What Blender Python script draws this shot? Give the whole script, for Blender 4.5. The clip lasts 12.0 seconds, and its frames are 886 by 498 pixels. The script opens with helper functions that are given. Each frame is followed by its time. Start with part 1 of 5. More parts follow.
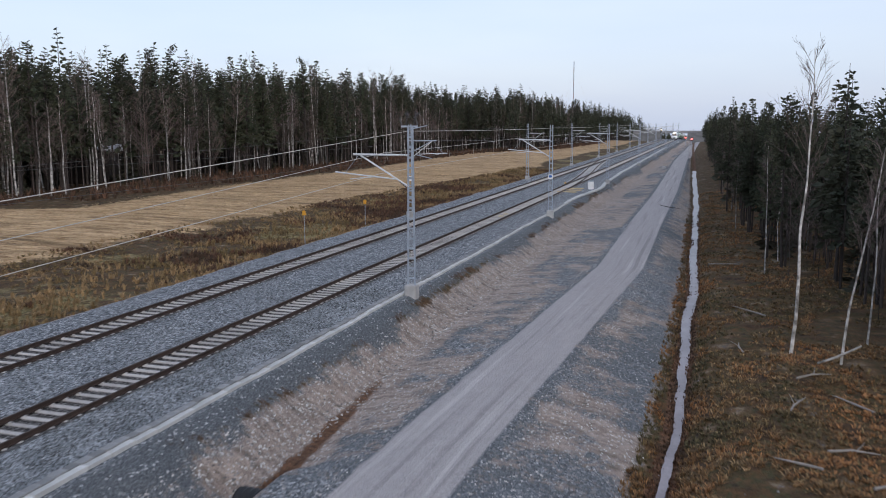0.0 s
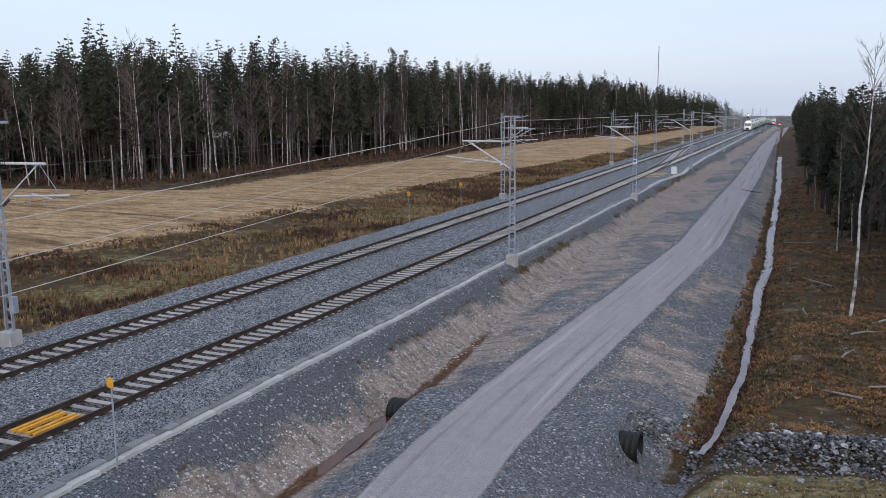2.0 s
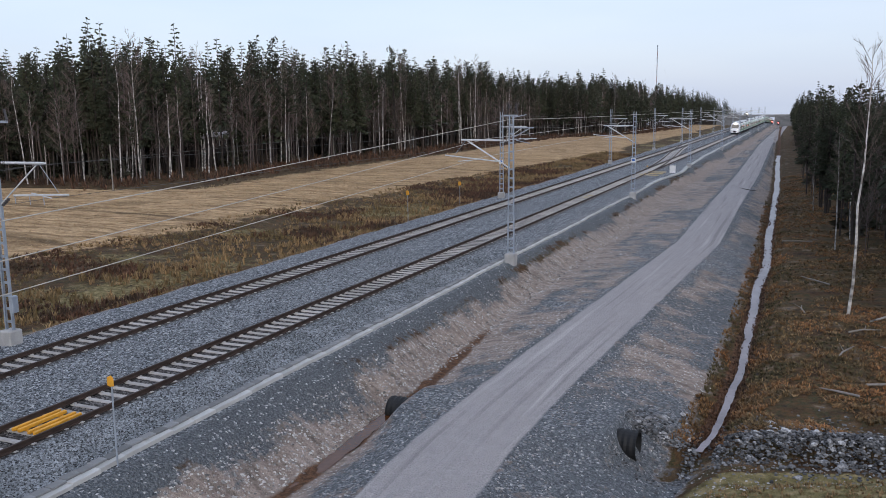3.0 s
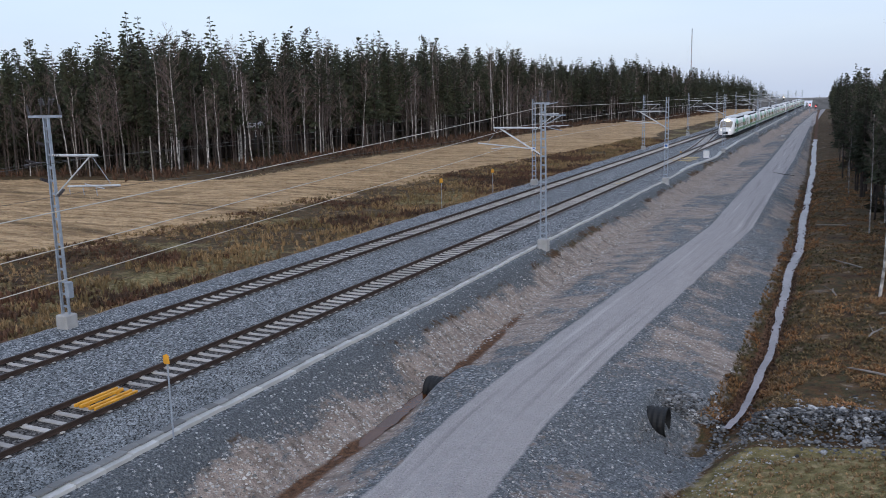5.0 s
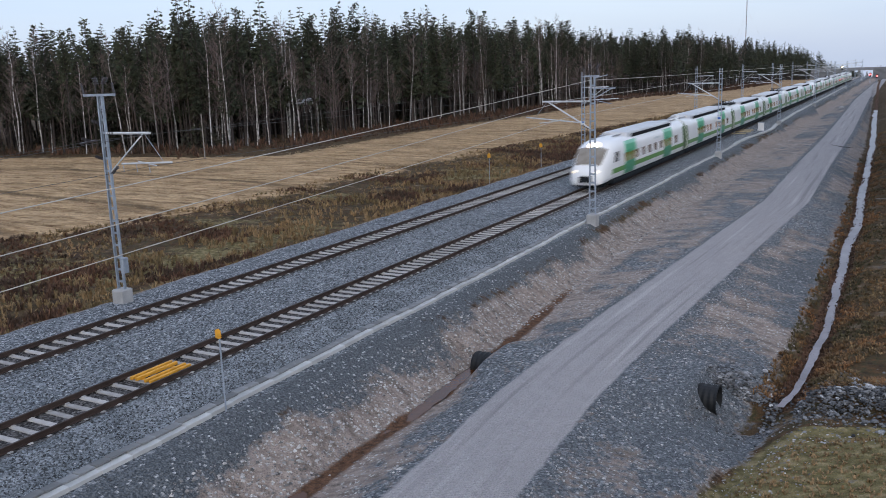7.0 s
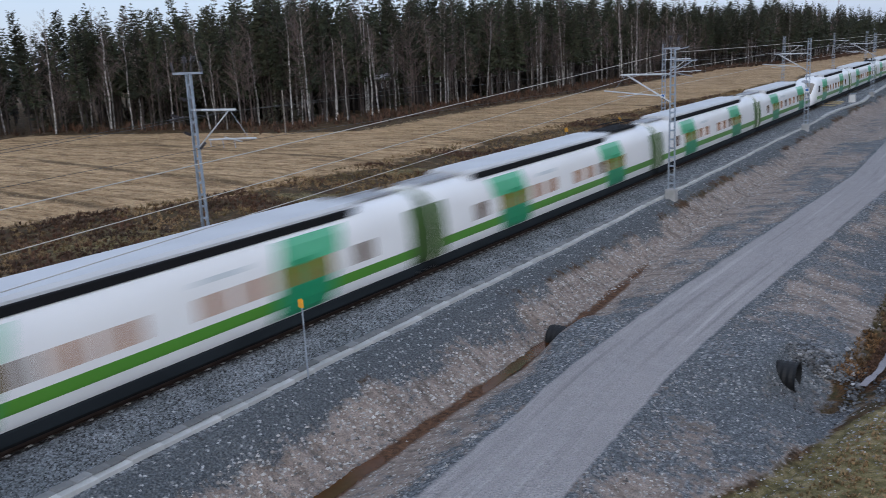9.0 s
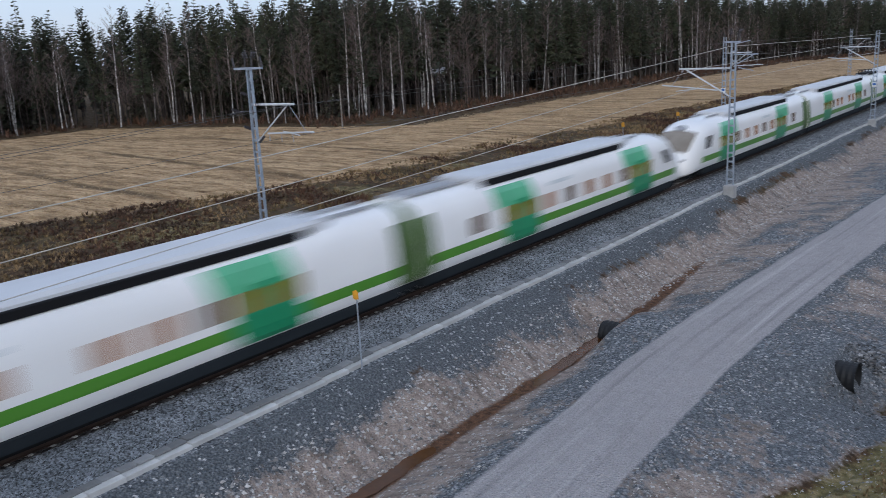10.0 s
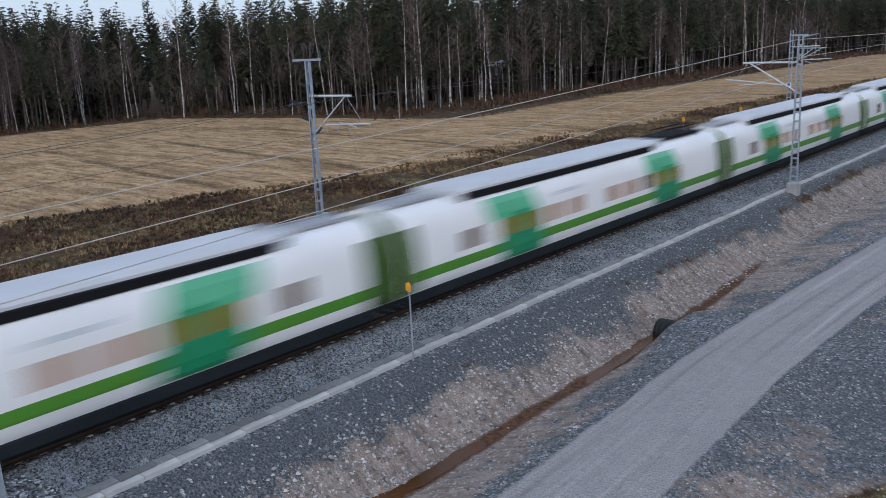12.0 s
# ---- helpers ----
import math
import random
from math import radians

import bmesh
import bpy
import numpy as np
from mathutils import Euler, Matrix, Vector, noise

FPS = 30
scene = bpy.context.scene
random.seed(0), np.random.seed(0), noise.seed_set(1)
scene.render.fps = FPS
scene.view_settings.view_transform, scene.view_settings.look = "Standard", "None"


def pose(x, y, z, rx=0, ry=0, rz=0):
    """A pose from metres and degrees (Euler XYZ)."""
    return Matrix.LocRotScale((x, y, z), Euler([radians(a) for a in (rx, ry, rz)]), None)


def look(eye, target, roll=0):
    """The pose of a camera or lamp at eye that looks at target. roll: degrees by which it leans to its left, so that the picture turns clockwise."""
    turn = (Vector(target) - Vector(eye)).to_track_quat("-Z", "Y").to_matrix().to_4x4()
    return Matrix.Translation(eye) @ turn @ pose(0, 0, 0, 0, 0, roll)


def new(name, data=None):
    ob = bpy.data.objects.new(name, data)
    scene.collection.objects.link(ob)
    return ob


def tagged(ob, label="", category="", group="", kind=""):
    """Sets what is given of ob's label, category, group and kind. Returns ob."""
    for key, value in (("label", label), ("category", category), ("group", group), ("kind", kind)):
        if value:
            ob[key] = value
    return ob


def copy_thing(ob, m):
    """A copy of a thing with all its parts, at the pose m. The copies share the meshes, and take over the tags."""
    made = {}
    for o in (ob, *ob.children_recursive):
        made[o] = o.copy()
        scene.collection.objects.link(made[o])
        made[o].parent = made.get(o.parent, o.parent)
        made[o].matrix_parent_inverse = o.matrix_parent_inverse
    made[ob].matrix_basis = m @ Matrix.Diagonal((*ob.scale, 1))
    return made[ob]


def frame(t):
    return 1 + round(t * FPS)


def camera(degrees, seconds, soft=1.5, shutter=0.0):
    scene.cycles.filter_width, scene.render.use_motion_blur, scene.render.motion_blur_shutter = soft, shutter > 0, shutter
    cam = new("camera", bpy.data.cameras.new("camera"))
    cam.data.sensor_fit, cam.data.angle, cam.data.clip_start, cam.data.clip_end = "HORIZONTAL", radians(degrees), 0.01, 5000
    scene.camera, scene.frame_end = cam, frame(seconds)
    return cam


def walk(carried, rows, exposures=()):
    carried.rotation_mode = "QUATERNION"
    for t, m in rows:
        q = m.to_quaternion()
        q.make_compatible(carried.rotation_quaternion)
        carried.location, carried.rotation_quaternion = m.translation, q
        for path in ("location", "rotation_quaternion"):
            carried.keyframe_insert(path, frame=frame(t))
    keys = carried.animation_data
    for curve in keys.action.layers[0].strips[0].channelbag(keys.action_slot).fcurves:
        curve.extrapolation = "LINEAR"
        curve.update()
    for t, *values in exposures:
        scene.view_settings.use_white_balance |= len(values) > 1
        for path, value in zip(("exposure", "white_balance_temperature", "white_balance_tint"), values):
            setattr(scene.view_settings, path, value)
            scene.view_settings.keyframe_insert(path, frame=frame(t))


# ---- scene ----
cam = camera(55.19, 12.0, soft=0.8, shutter=0.75)
PATH = [
    (0.0, pose(-1.53, 8.18, 9.03, 81.543, 0.170, 17.571)),
    (0.5, pose(-0.76, 5.10, 9.26, 81.018, 0.430, 18.364)),
    (1.0, pose(-0.46, 1.00, 9.42, 80.560, 0.200, 19.690)),
    (1.5, pose(-0.37, 0.90, 9.35, 80.650, 0.410, 22.010)),
    (2.0, pose(-0.43, 1.12, 9.32, 80.640, 0.443, 22.940)),
    (2.5, pose(-0.44, 1.14, 9.32, 80.643, 0.476, 22.935)),
    (3.0, pose(-0.39, 1.03, 9.33, 80.570, 0.500, 22.857)),
    (5.0, pose(0.02, -0.05, 9.40, 79.804, 1.287, 24.990)),
    (5.5, pose(-0.00, -0.00, 9.40, 79.494, 1.490, 25.808)),
    (6.0, pose(-0.01, 0.02, 9.40, 79.097, 1.637, 26.588)),
    (6.5, pose(-0.02, 0.05, 9.39, 78.657, 1.796, 27.385)),
    (7.0, pose(-0.01, 0.03, 9.40, 78.221, 1.968, 28.157)),
    (9.0, pose(0.22, -0.35, 9.45, 76.740, 2.725, 33.256)),
    (9.5, pose(0.28, -0.42, 9.47, 76.627, 2.913, 35.191)),
    (10.0, pose(0.37, -0.51, 9.49, 76.532, 2.918, 36.981)),
    (10.5, pose(0.43, -0.56, 9.50, 76.469, 2.932, 38.286)),
    (11.0, pose(0.46, -0.58, 9.50, 76.356, 2.888, 39.104)),
    (11.5, pose(0.47, -0.59, 9.51, 76.248, 2.832, 39.812)),
    (12.0, pose(0.35, -0.42, 9.48, 76.238, 2.734, 40.835)),
]
walk(cam, PATH, [(0.0, 0.02, 6550, 10), (3.0, 0.02, 6550, 10), (5.0, 0.0, 6350, 9), (7.0, -0.02, 6300, 9), (9.0, -0.13, 6150, 8), (12.0, -0.11, 6150, 8)])

# ---- light: an overcast late autumn afternoon ----
world = bpy.data.worlds.new("overcast_sky")
scene.world = world
world.use_nodes = True
wn, wl = world.node_tree.nodes, world.node_tree.links
wn.clear()
sky = wn.new("ShaderNodeTexSky")
sky.sky_type, sky.sun_disc = "NISHITA", False
sky.sun_elevation, sky.sun_rotation = radians(22), radians(146)
sky.air_density, sky.dust_density, sky.ozone_density = 1.0, 2.0, 2.0
bg_sky = wn.new("ShaderNodeBackground")
bg_sky.inputs["Strength"].default_value = 0.05
wl.new(sky.outputs["Color"], bg_sky.inputs["Color"])
bg_cloud = wn.new("ShaderNodeBackground")
tc = wn.new("ShaderNodeTexCoord")
cl = wn.new("ShaderNodeTexNoise")
cl.inputs["Scale"].default_value, cl.inputs["Detail"].default_value = 2.2, 4.0
cmap = wn.new("ShaderNodeMapping")
cmap.inputs["Scale"].default_value = (1, 1, 5)
wl.new(tc.outputs["Generated"], cmap.inputs["Vector"])
wl.new(cmap.outputs["Vector"], cl.inputs["Vector"])
ramp = wn.new("ShaderNodeValToRGB")
ramp.color_ramp.elements[0].position, ramp.color_ramp.elements[0].color = 0.3, (0.63, 0.72, 0.95, 1)
ramp.color_ramp.elements[1].position, ramp.color_ramp.elements[1].color = 0.7, (0.73, 0.80, 0.97, 1)
wl.new(cl.outputs["Fac"], ramp.inputs["Fac"])
wl.new(ramp.outputs["Color"], bg_cloud.inputs["Color"])
bg_cloud.inputs["Strength"].default_value = 0.78
add = wn.new("ShaderNodeAddShader")
wl.new(bg_sky.outputs[0], add.inputs[0])
wl.new(bg_cloud.outputs[0], add.inputs[1])
wo = wn.new("ShaderNodeOutputWorld")
wl.new(add.outputs[0], wo.inputs["Surface"])
sun = new("sun", bpy.data.lights.new("sun", "SUN"))
sun.data.energy, sun.data.angle, sun.data.color = 0.75, radians(30), (1.0, 0.94, 0.88)
sun.matrix_world = look((0, 0, 0), (-0.5, 0.75, -0.42))


# ---- materials ----
def mat(name, color=(0.5, 0.5, 0.5), rough=0.8, metal=0.0, vary=0.25, scale=3.0, fine=40.0, bump=0.3, second=None, rand=0.0, coat=0.0):
    """A surface with stains and grain at two scales; second: the colour that the stains lean to; rand: spread from piece to piece."""
    m = bpy.data.materials.new(name)
    m.use_nodes = True
    n, l = m.node_tree.nodes, m.node_tree.links
    b = n["Principled BSDF"]
    b.inputs["Roughness"].default_value, b.inputs["Metallic"].default_value = rough, metal
    b.inputs["Coat Weight"].default_value = coat
    tex = n.new("ShaderNodeTexCoord")
    n1, n2 = n.new("ShaderNodeTexNoise"), n.new("ShaderNodeTexNoise")
    for k, s in ((n1, scale), (n2, fine)):
        k.inputs["Scale"].default_value, k.inputs["Detail"].default_value = s, 5.0
        l.new(tex.outputs["Object"], k.inputs["Vector"])
    mix = n.new("ShaderNodeMix")
    mix.data_type = "RGBA"
    sec = second or tuple(c * (1 - vary) for c in color)
    mix.inputs["A"].default_value, mix.inputs["B"].default_value = (*color, 1), (*sec, 1)
    r = n.new("ShaderNodeMapRange")
    r.inputs["From Min"].default_value, r.inputs["From Max"].default_value = 0.38, 0.62
    l.new(n1.outputs["Fac"], r.inputs["Value"])
    l.new(r.outputs["Result"], mix.inputs["Factor"])
    hsv = n.new("ShaderNodeHueSaturation")
    mr = n.new("ShaderNodeMapRange")
    mr.inputs["To Min"].default_value, mr.inputs["To Max"].default_value = 1 - vary, 1 + vary
    l.new(n2.outputs["Fac"], mr.inputs["Value"])
    out = mr.outputs["Result"]
    if rand:
        oi = n.new("ShaderNodeObjectInfo")
        rr = n.new("ShaderNodeMapRange")
        rr.inputs["To Min"].default_value, rr.inputs["To Max"].default_value = 1 - rand, 1 + rand
        l.new(oi.outputs["Random"], rr.inputs["Value"])
        mu = n.new("ShaderNodeMath")
        mu.operation = "MULTIPLY"
        l.new(out, mu.inputs[0])
        l.new(rr.outputs["Result"], mu.inputs[1])
        out = mu.outputs[0]
    l.new(out, hsv.inputs["Value"])
    l.new(mix.outputs["Result"], hsv.inputs["Color"])
    l.new(hsv.outputs["Color"], b.inputs["Base Color"])
    if bump:
        bp = n.new("ShaderNodeBump")
        bp.inputs["Strength"].default_value, bp.inputs["Distance"].default_value = bump, 0.02
        l.new(n2.outputs["Fac"], bp.inputs["Height"])
        l.new(bp.outputs["Normal"], b.inputs["Normal"])
    return m


def glow(name, color, strength):
    m = bpy.data.materials.new(name)
    m.use_nodes = True
    b = m.node_tree.nodes["Principled BSDF"]
    b.inputs["Base Color"].default_value = (*color, 1)
    b.inputs["Emission Color"].default_value = (*color, 1)
    b.inputs["Emission Strength"].default_value = strength
    return m


STEEL_RAIL = mat("rusty_rail", (0.075, 0.05, 0.04), 0.6, 0.4, 0.3, 2, 60)
CONCRETE = mat("concrete", (0.42, 0.42, 0.42), 0.85, 0, 0.2, 1.5, 40, 0.3, rand=0.15)
RAMP = mat("grass_grown_fill", (0.16, 0.155, 0.15), 0.95, 0, 0.3, 0.3, 3, 0.3)
# distance haze mixed into the bridge's grey
HAZE_CONCRETE = mat("hazed_bridge_concrete", (0.26, 0.265, 0.28), 0.9, 0, 0.15, 0.5, 8, 0.1)
SLEEPER = mat("sleeper_concrete", (0.52, 0.51, 0.50), 0.85, 0, 0.2, 2.0, 40, 0.3, second=(0.38, 0.36, 0.345), rand=0.2)
DUCT = mat("duct_concrete", (0.56, 0.56, 0.55), 0.85, 0, 0.15, 1.0, 40, 0.2, second=(0.42, 0.42, 0.415), rand=0.12)
LID = mat("weathered_duct_lid", (0.27, 0.275, 0.28), 0.88, 0, 0.22, 1.5, 40, 0.3, second=(0.19, 0.195, 0.20), rand=0.3)
GALV = mat("galvanised_steel", (0.36, 0.41, 0.48), 0.5, 0.35, 0.2, 3, 50, 0.1)
ARM = mat("pale_galvanised_tube", (0.62, 0.64, 0.66), 0.5, 0.15, 0.15, 3, 50, 0.05)
WIRE = mat("copper_wire", (0.58, 0.55, 0.50), 0.5, 0.2, 0.2, 1, 20, 0)
INSUL = mat("dark_insulator", (0.05, 0.045, 0.05), 0.35, 0, 0.2, 5, 50, 0)
YELLOW = mat("yellow_paint", (0.75, 0.36, 0.03), 0.55, 0, 0.25, 3, 40, 0.15)
WHITE = mat("white_train_paint", (0.88, 0.88, 0.88), 0.3, 0, 0.06, 0.6, 20, 0, coat=0.3)
GREEN = mat("green_train_stripe", (0.085, 0.27, 0.028), 0.32, 0, 0.08, 0.8, 20, 0, coat=0.3)
TEAL = mat("emerald_train_panel", (0.018, 0.27, 0.12), 0.32, 0, 0.1, 0.8, 20, 0, coat=0.3)
DARK = mat("dark_grey_skirt", (0.022, 0.027, 0.032), 0.9, 0, 0.25, 1, 20, 0.1)
BLACK = mat("black_equipment", (0.015, 0.015, 0.017), 0.75, 0, 0.25, 2, 20, 0.1)
for m_ in (DARK, BLACK):
    m_.node_tree.nodes["Principled BSDF"].inputs["Specular IOR Level"].default_value = 0.12
BARK = mat("pine_bark", (0.055, 0.041, 0.035), 0.92, 0, 0.35, 1.2, 14, 0.8, second=(0.032, 0.027, 0.025), rand=0.3)
BIRCH = mat("birch_bark", (0.52, 0.50, 0.48), 0.85, 0, 0.25, 2.2, 9, 0.4, second=(0.13, 0.12, 0.11), rand=0.4)
NEEDLE = mat("conifer_needles", (0.040, 0.053, 0.032), 0.9, 0, 0.4, 0.5, 4, 0, second=(0.058, 0.061, 0.036), rand=0.4)
TWIG = mat("bare_twigs", (0.17, 0.13, 0.12), 0.9, 0, 0.3, 1, 8, 0, rand=0.25)


def glass(name, color, rough=0.08, emit=0.0, warm=(1.0, 0.62, 0.32)):
    m = mat(name, color, rough, 0, 0.35, 1.3, 6, 0, coat=0.5)
    b = m.node_tree.nodes["Principled BSDF"]
    b.inputs["Emission Color"].default_value, b.inputs["Emission Strength"].default_value = (*warm, 1), emit
    return m


LITGLASS = glass("lit_train_window", (0.16, 0.08, 0.045), 0.12, 0.15, (1.0, 0.50, 0.22))
# pale base and weak warm emission stand in for mirrored sky and cab light
SCREEN = glass("cab_windscreen", (0.15, 0.14, 0.13), 0.05, 0.09, (1.0, 0.82, 0.6))
DIMGLASS = glass("dim_train_window", (0.07, 0.045, 0.035), 0.1, 0.05)
BAYGLASS = glass("tinted_bay_window", (0.10, 0.12, 0.03), 0.12, 0.10, (0.8, 0.62, 0.12))
DARKGLASS = glass("dark_windscreen", (0.03, 0.035, 0.04), 0.08)
OLIVE = mat("olive_end_panel", (0.06, 0.125, 0.025), 0.4, 0, 0.2, 0.8, 20, 0)
TEAL_PALE = mat("pale_emerald_panel", (0.12, 0.50, 0.28), 0.32, 0, 0.12, 0.8, 20, 0, coat=0.3)
GANG = mat("gangway_rubber", (0.05, 0.06, 0.05), 0.7, 0, 0.2, 2, 20, 0.1)
ROOF = mat("grey_roof_fitting", (0.36, 0.37, 0.39), 0.6, 0, 0.2, 2, 20, 0.1)
BARS = mat("grey_lettering", (0.62, 0.66, 0.68), 0.4, 0, 0.05, 1, 20, 0)
LAMP = glow("headlight_glow", (1.0, 0.72, 0.40), 45.0)
LOW_LAMP = glow("dipped_headlight_glow", (1.0, 0.82, 0.58), 1.3)
FAIRING = mat("grey_white_roof_paint", (0.62, 0.63, 0.65), 0.45, 0, 0.12, 0.7, 12, 0.05)
LENS = mat("unlit_lens", (0.35, 0.36, 0.38), 0.15, 0, 0.1, 3, 20, 0, coat=0.5)
RED_LAMP = glow("red_signal_glow", (1.0, 0.10, 0.09), 9.0)
WARM_LAMP = glow("warm_lamp_glow", (1.0, 0.8, 0.5), 5.0)
PIPE = mat("black_plastic_pipe", (0.008, 0.009, 0.011), 0.7, 0, 0.2, 2, 20, 0.1)
ROCK = mat("blasted_rock", (0.27, 0.27, 0.272), 0.9, 0, 0.35, 1.5, 14, 0.5, second=(0.12, 0.12, 0.125), rand=0.6)
STONE_PALE = mat("pale_fieldstone", (0.46, 0.445, 0.43), 0.9, 0, 0.35, 1.0, 12, 0.5, second=(0.24, 0.22, 0.21))
DRYGRASS = mat("dry_grass", (0.29, 0.19, 0.095), 0.9, 0, 0.3, 0.25, 3, 0, second=(0.14, 0.10, 0.045))
REDBRUSH = mat("reddish_brush", (0.125, 0.062, 0.036), 0.9, 0, 0.35, 0.3, 3, 0, second=(0.06, 0.036, 0.022))
MOSSGRASS = mat("rusty_bog_grass", (0.26, 0.125, 0.05), 0.9, 0, 0.4, 0.35, 3, 0, second=(0.075, 0.062, 0.028))
DEADWOOD = mat("grey_deadwood", (0.27, 0.245, 0.225), 0.9, 0, 0.3, 2, 20, 0.4)
SHRUB = mat("young_pine_needles", (0.036, 0.043, 0.026), 0.85, 0, 0.4, 1, 5, 0, second=(0.058, 0.048, 0.034))
TIN = mat("pale_tin_roof", (0.55, 0.56, 0.58), 0.5, 0.2, 0.2, 0.5, 8, 0.1)
REDWALL = mat("brown_boarded_wall", (0.03, 0.022, 0.02), 0.8, 0, 0.25, 0.6, 9, 0.2)
PANE = glass("house_window", (0.04, 0.045, 0.05), 0.06)
SIGNBLUE = mat("blue_sign", (0.05, 0.14, 0.42), 0.5, 0, 0.1, 3, 20, 0)
SIGNWHITE = mat("white_sign", (0.78, 0.78, 0.78), 0.5, 0, 0.1, 3, 20, 0)


def water_material(name, color, rough):
    m = mat(name, color, rough, 0, 0.3, 0.6, 7, 0.04, coat=0.0)
    m.node_tree.nodes["Principled BSDF"].inputs["IOR"].default_value = 1.33
    return m


# base paled to stand in for the bright sky that the ditch water mirrors
SKY_PALED_WATER = water_material("sky_paled_water", (0.27, 0.235, 0.245), 0.3)
BROWN_WATER = water_material("rusty_water", (0.11, 0.042, 0.015), 0.10)
BALLAST = mat("ballast_stone", (0.13, 0.142, 0.155), 0.9, 0, 0.3, 0.9, 25, 0.3, second=(0.085, 0.095, 0.105))
STRAW = mat("straw", (0.50, 0.375, 0.215), 0.9, 0, 0.2, 0.12, 2, 0, second=(0.36, 0.26, 0.145))
PALEWOOD = mat("pale_timber", (0.55, 0.45, 0.28), 0.8, 0, 0.25, 3, 30, 0.2)
TOWER_RED = mat("faded_tower_red", (0.36, 0.28, 0.29), 0.6, 0, 0.1, 1, 10, 0)


def per_island(m, low, high):
    """Spread the brightness of joined pieces, one by one."""
    n, l = m.node_tree.nodes, m.node_tree.links
    b = n["Principled BSDF"]
    src = b.inputs["Base Color"].links[0].from_socket
    g = n.new("ShaderNodeNewGeometry")
    r = n.new("ShaderNodeMapRange")
    r.inputs["To Min"].default_value, r.inputs["To Max"].default_value = low, high
    l.new(g.outputs["Random Per Island"], r.inputs["Value"])
    h = n.new("ShaderNodeHueSaturation")
    l.new(r.outputs["Result"], h.inputs["Value"])
    l.new(src, h.inputs["Color"])
    l.new(h.outputs["Color"], b.inputs["Base Color"])


for m_, lo_, hi_ in ((BALLAST, 0.12, 2.7), (STONE_PALE, 0.3, 1.5), (ROCK, 0.25, 2.5), (DRYGRASS, 0.6, 1.5), (REDBRUSH, 0.5, 1.5), (MOSSGRASS, 0.5, 1.6), (STRAW, 0.85, 1.15)):
    per_island(m_, lo_, hi_)
WIRE_DARK = mat("dark_wire", (0.10, 0.10, 0.10), 0.6, 0.2, 0.2, 1, 20, 0)


# ---- mesh building ----
class Shape:
    """Collects vertices and faces of one mesh."""

    def __init__(self):
        self.v, self.f = [], []

    def add(self, verts, faces):
        k = len(self.v)
        self.v += [tuple(p) for p in verts]
        self.f += [tuple(i + k for i in q) for q in faces]
        return self

    def box(self, x0, x1, y0, y1, z0, z1, m=None, c=0.0):
        """A box, with its upright and top edges taken off by c."""
        if c:
            ring = lambda i, z: [(x0 + i + c, y0 + i, z), (x1 - i - c, y0 + i, z), (x1 - i, y0 + i + c, z), (x1 - i, y1 - i - c, z), (x1 - i - c, y1 - i, z), (x0 + i + c, y1 - i, z), (x0 + i, y1 - i - c, z), (x0 + i, y0 + i + c, z)]
            vs = ring(0, z0) + ring(0, z1 - c) + ring(c, z1)
            fs = [tuple(range(7, -1, -1)), tuple(range(16, 24))]
            for r in (0, 8):
                fs += [(r + i, r + (i + 1) % 8, r + 8 + (i + 1) % 8, r + 8 + i) for i in range(8)]
        else:
            vs = [(x, y, z) for z in (z0, z1) for x, y in ((x0, y0), (x1, y0), (x1, y1), (x0, y1))]
            fs = [(3, 2, 1, 0), (4, 5, 6, 7), (0, 1, 5, 4), (1, 2, 6, 5), (2, 3, 7, 6), (3, 0, 4, 7)]
        if m:
            vs = [m @ Vector(p) for p in vs]
        return self.add(vs, fs)

    def tube(self, p, q, r0, r1=None, n=6, cap=True):
        r1 = r0 if r1 is None else r1
        p, q = Vector(p), Vector(q)
        d = (q - p).normalized()
        a = d.orthogonal().normalized()
        b = d.cross(a)
        vs = [c + r * (math.cos(6.28319 * i / n) * a + math.sin(6.28319 * i / n) * b) for c, r in ((p, r0), (q, r1)) for i in range(n)]
        fs = [(i, (i + 1) % n, n + (i + 1) % n, n + i) for i in range(n)]
        if cap:
            fs += [tuple(range(n - 1, -1, -1)), tuple(range(n, 2 * n))]
        return self.add(vs, fs)

    def bar(self, p, q, w, h):
        """A square bar from p to q."""
        p, q = Vector(p), Vector(q)
        d = (q - p).normalized()
        a = (Vector((0, 0, 1)).cross(d) if abs(d.z) < 0.95 else Vector((1, 0, 0))).normalized()
        b = d.cross(a)
        vs = [c + a * s * w / 2 + b * t * h / 2 for c in (p, q) for s, t in ((-1, -1), (1, -1), (1, 1), (-1, 1))]
        return self.add(vs, [(3, 2, 1, 0), (4, 5, 6, 7), (0, 1, 5, 4), (1, 2, 6, 5), (2, 3, 7, 6), (3, 0, 4, 7)])

    def loft(self, rings, closed=True, cap=True):
        n = len(rings[0])
        k = len(self.v)
        for r in rings:
            self.v += [tuple(p) for p in r]
        for j in range(len(rings) - 1):
            for i in range(n if closed else n - 1):
                self.f.append((k + j * n + i, k + j * n + (i + 1) % n, k + (j + 1) * n + (i + 1) % n, k + (j + 1) * n + i))
        if cap:
            self.f += [tuple(range(k + n - 1, k - 1, -1)), tuple(range(k + (len(rings) - 1) * n, k + len(rings) * n))]
        return self

    def mesh(self, name, material, smooth=False):
        me = bpy.data.meshes.new(name)
        me.from_pydata(self.v, [], self.f)
        me.materials.append(material)
        if smooth:
            me.shade_smooth()
            me.set_sharp_from_angle(angle=radians(32))
        return me


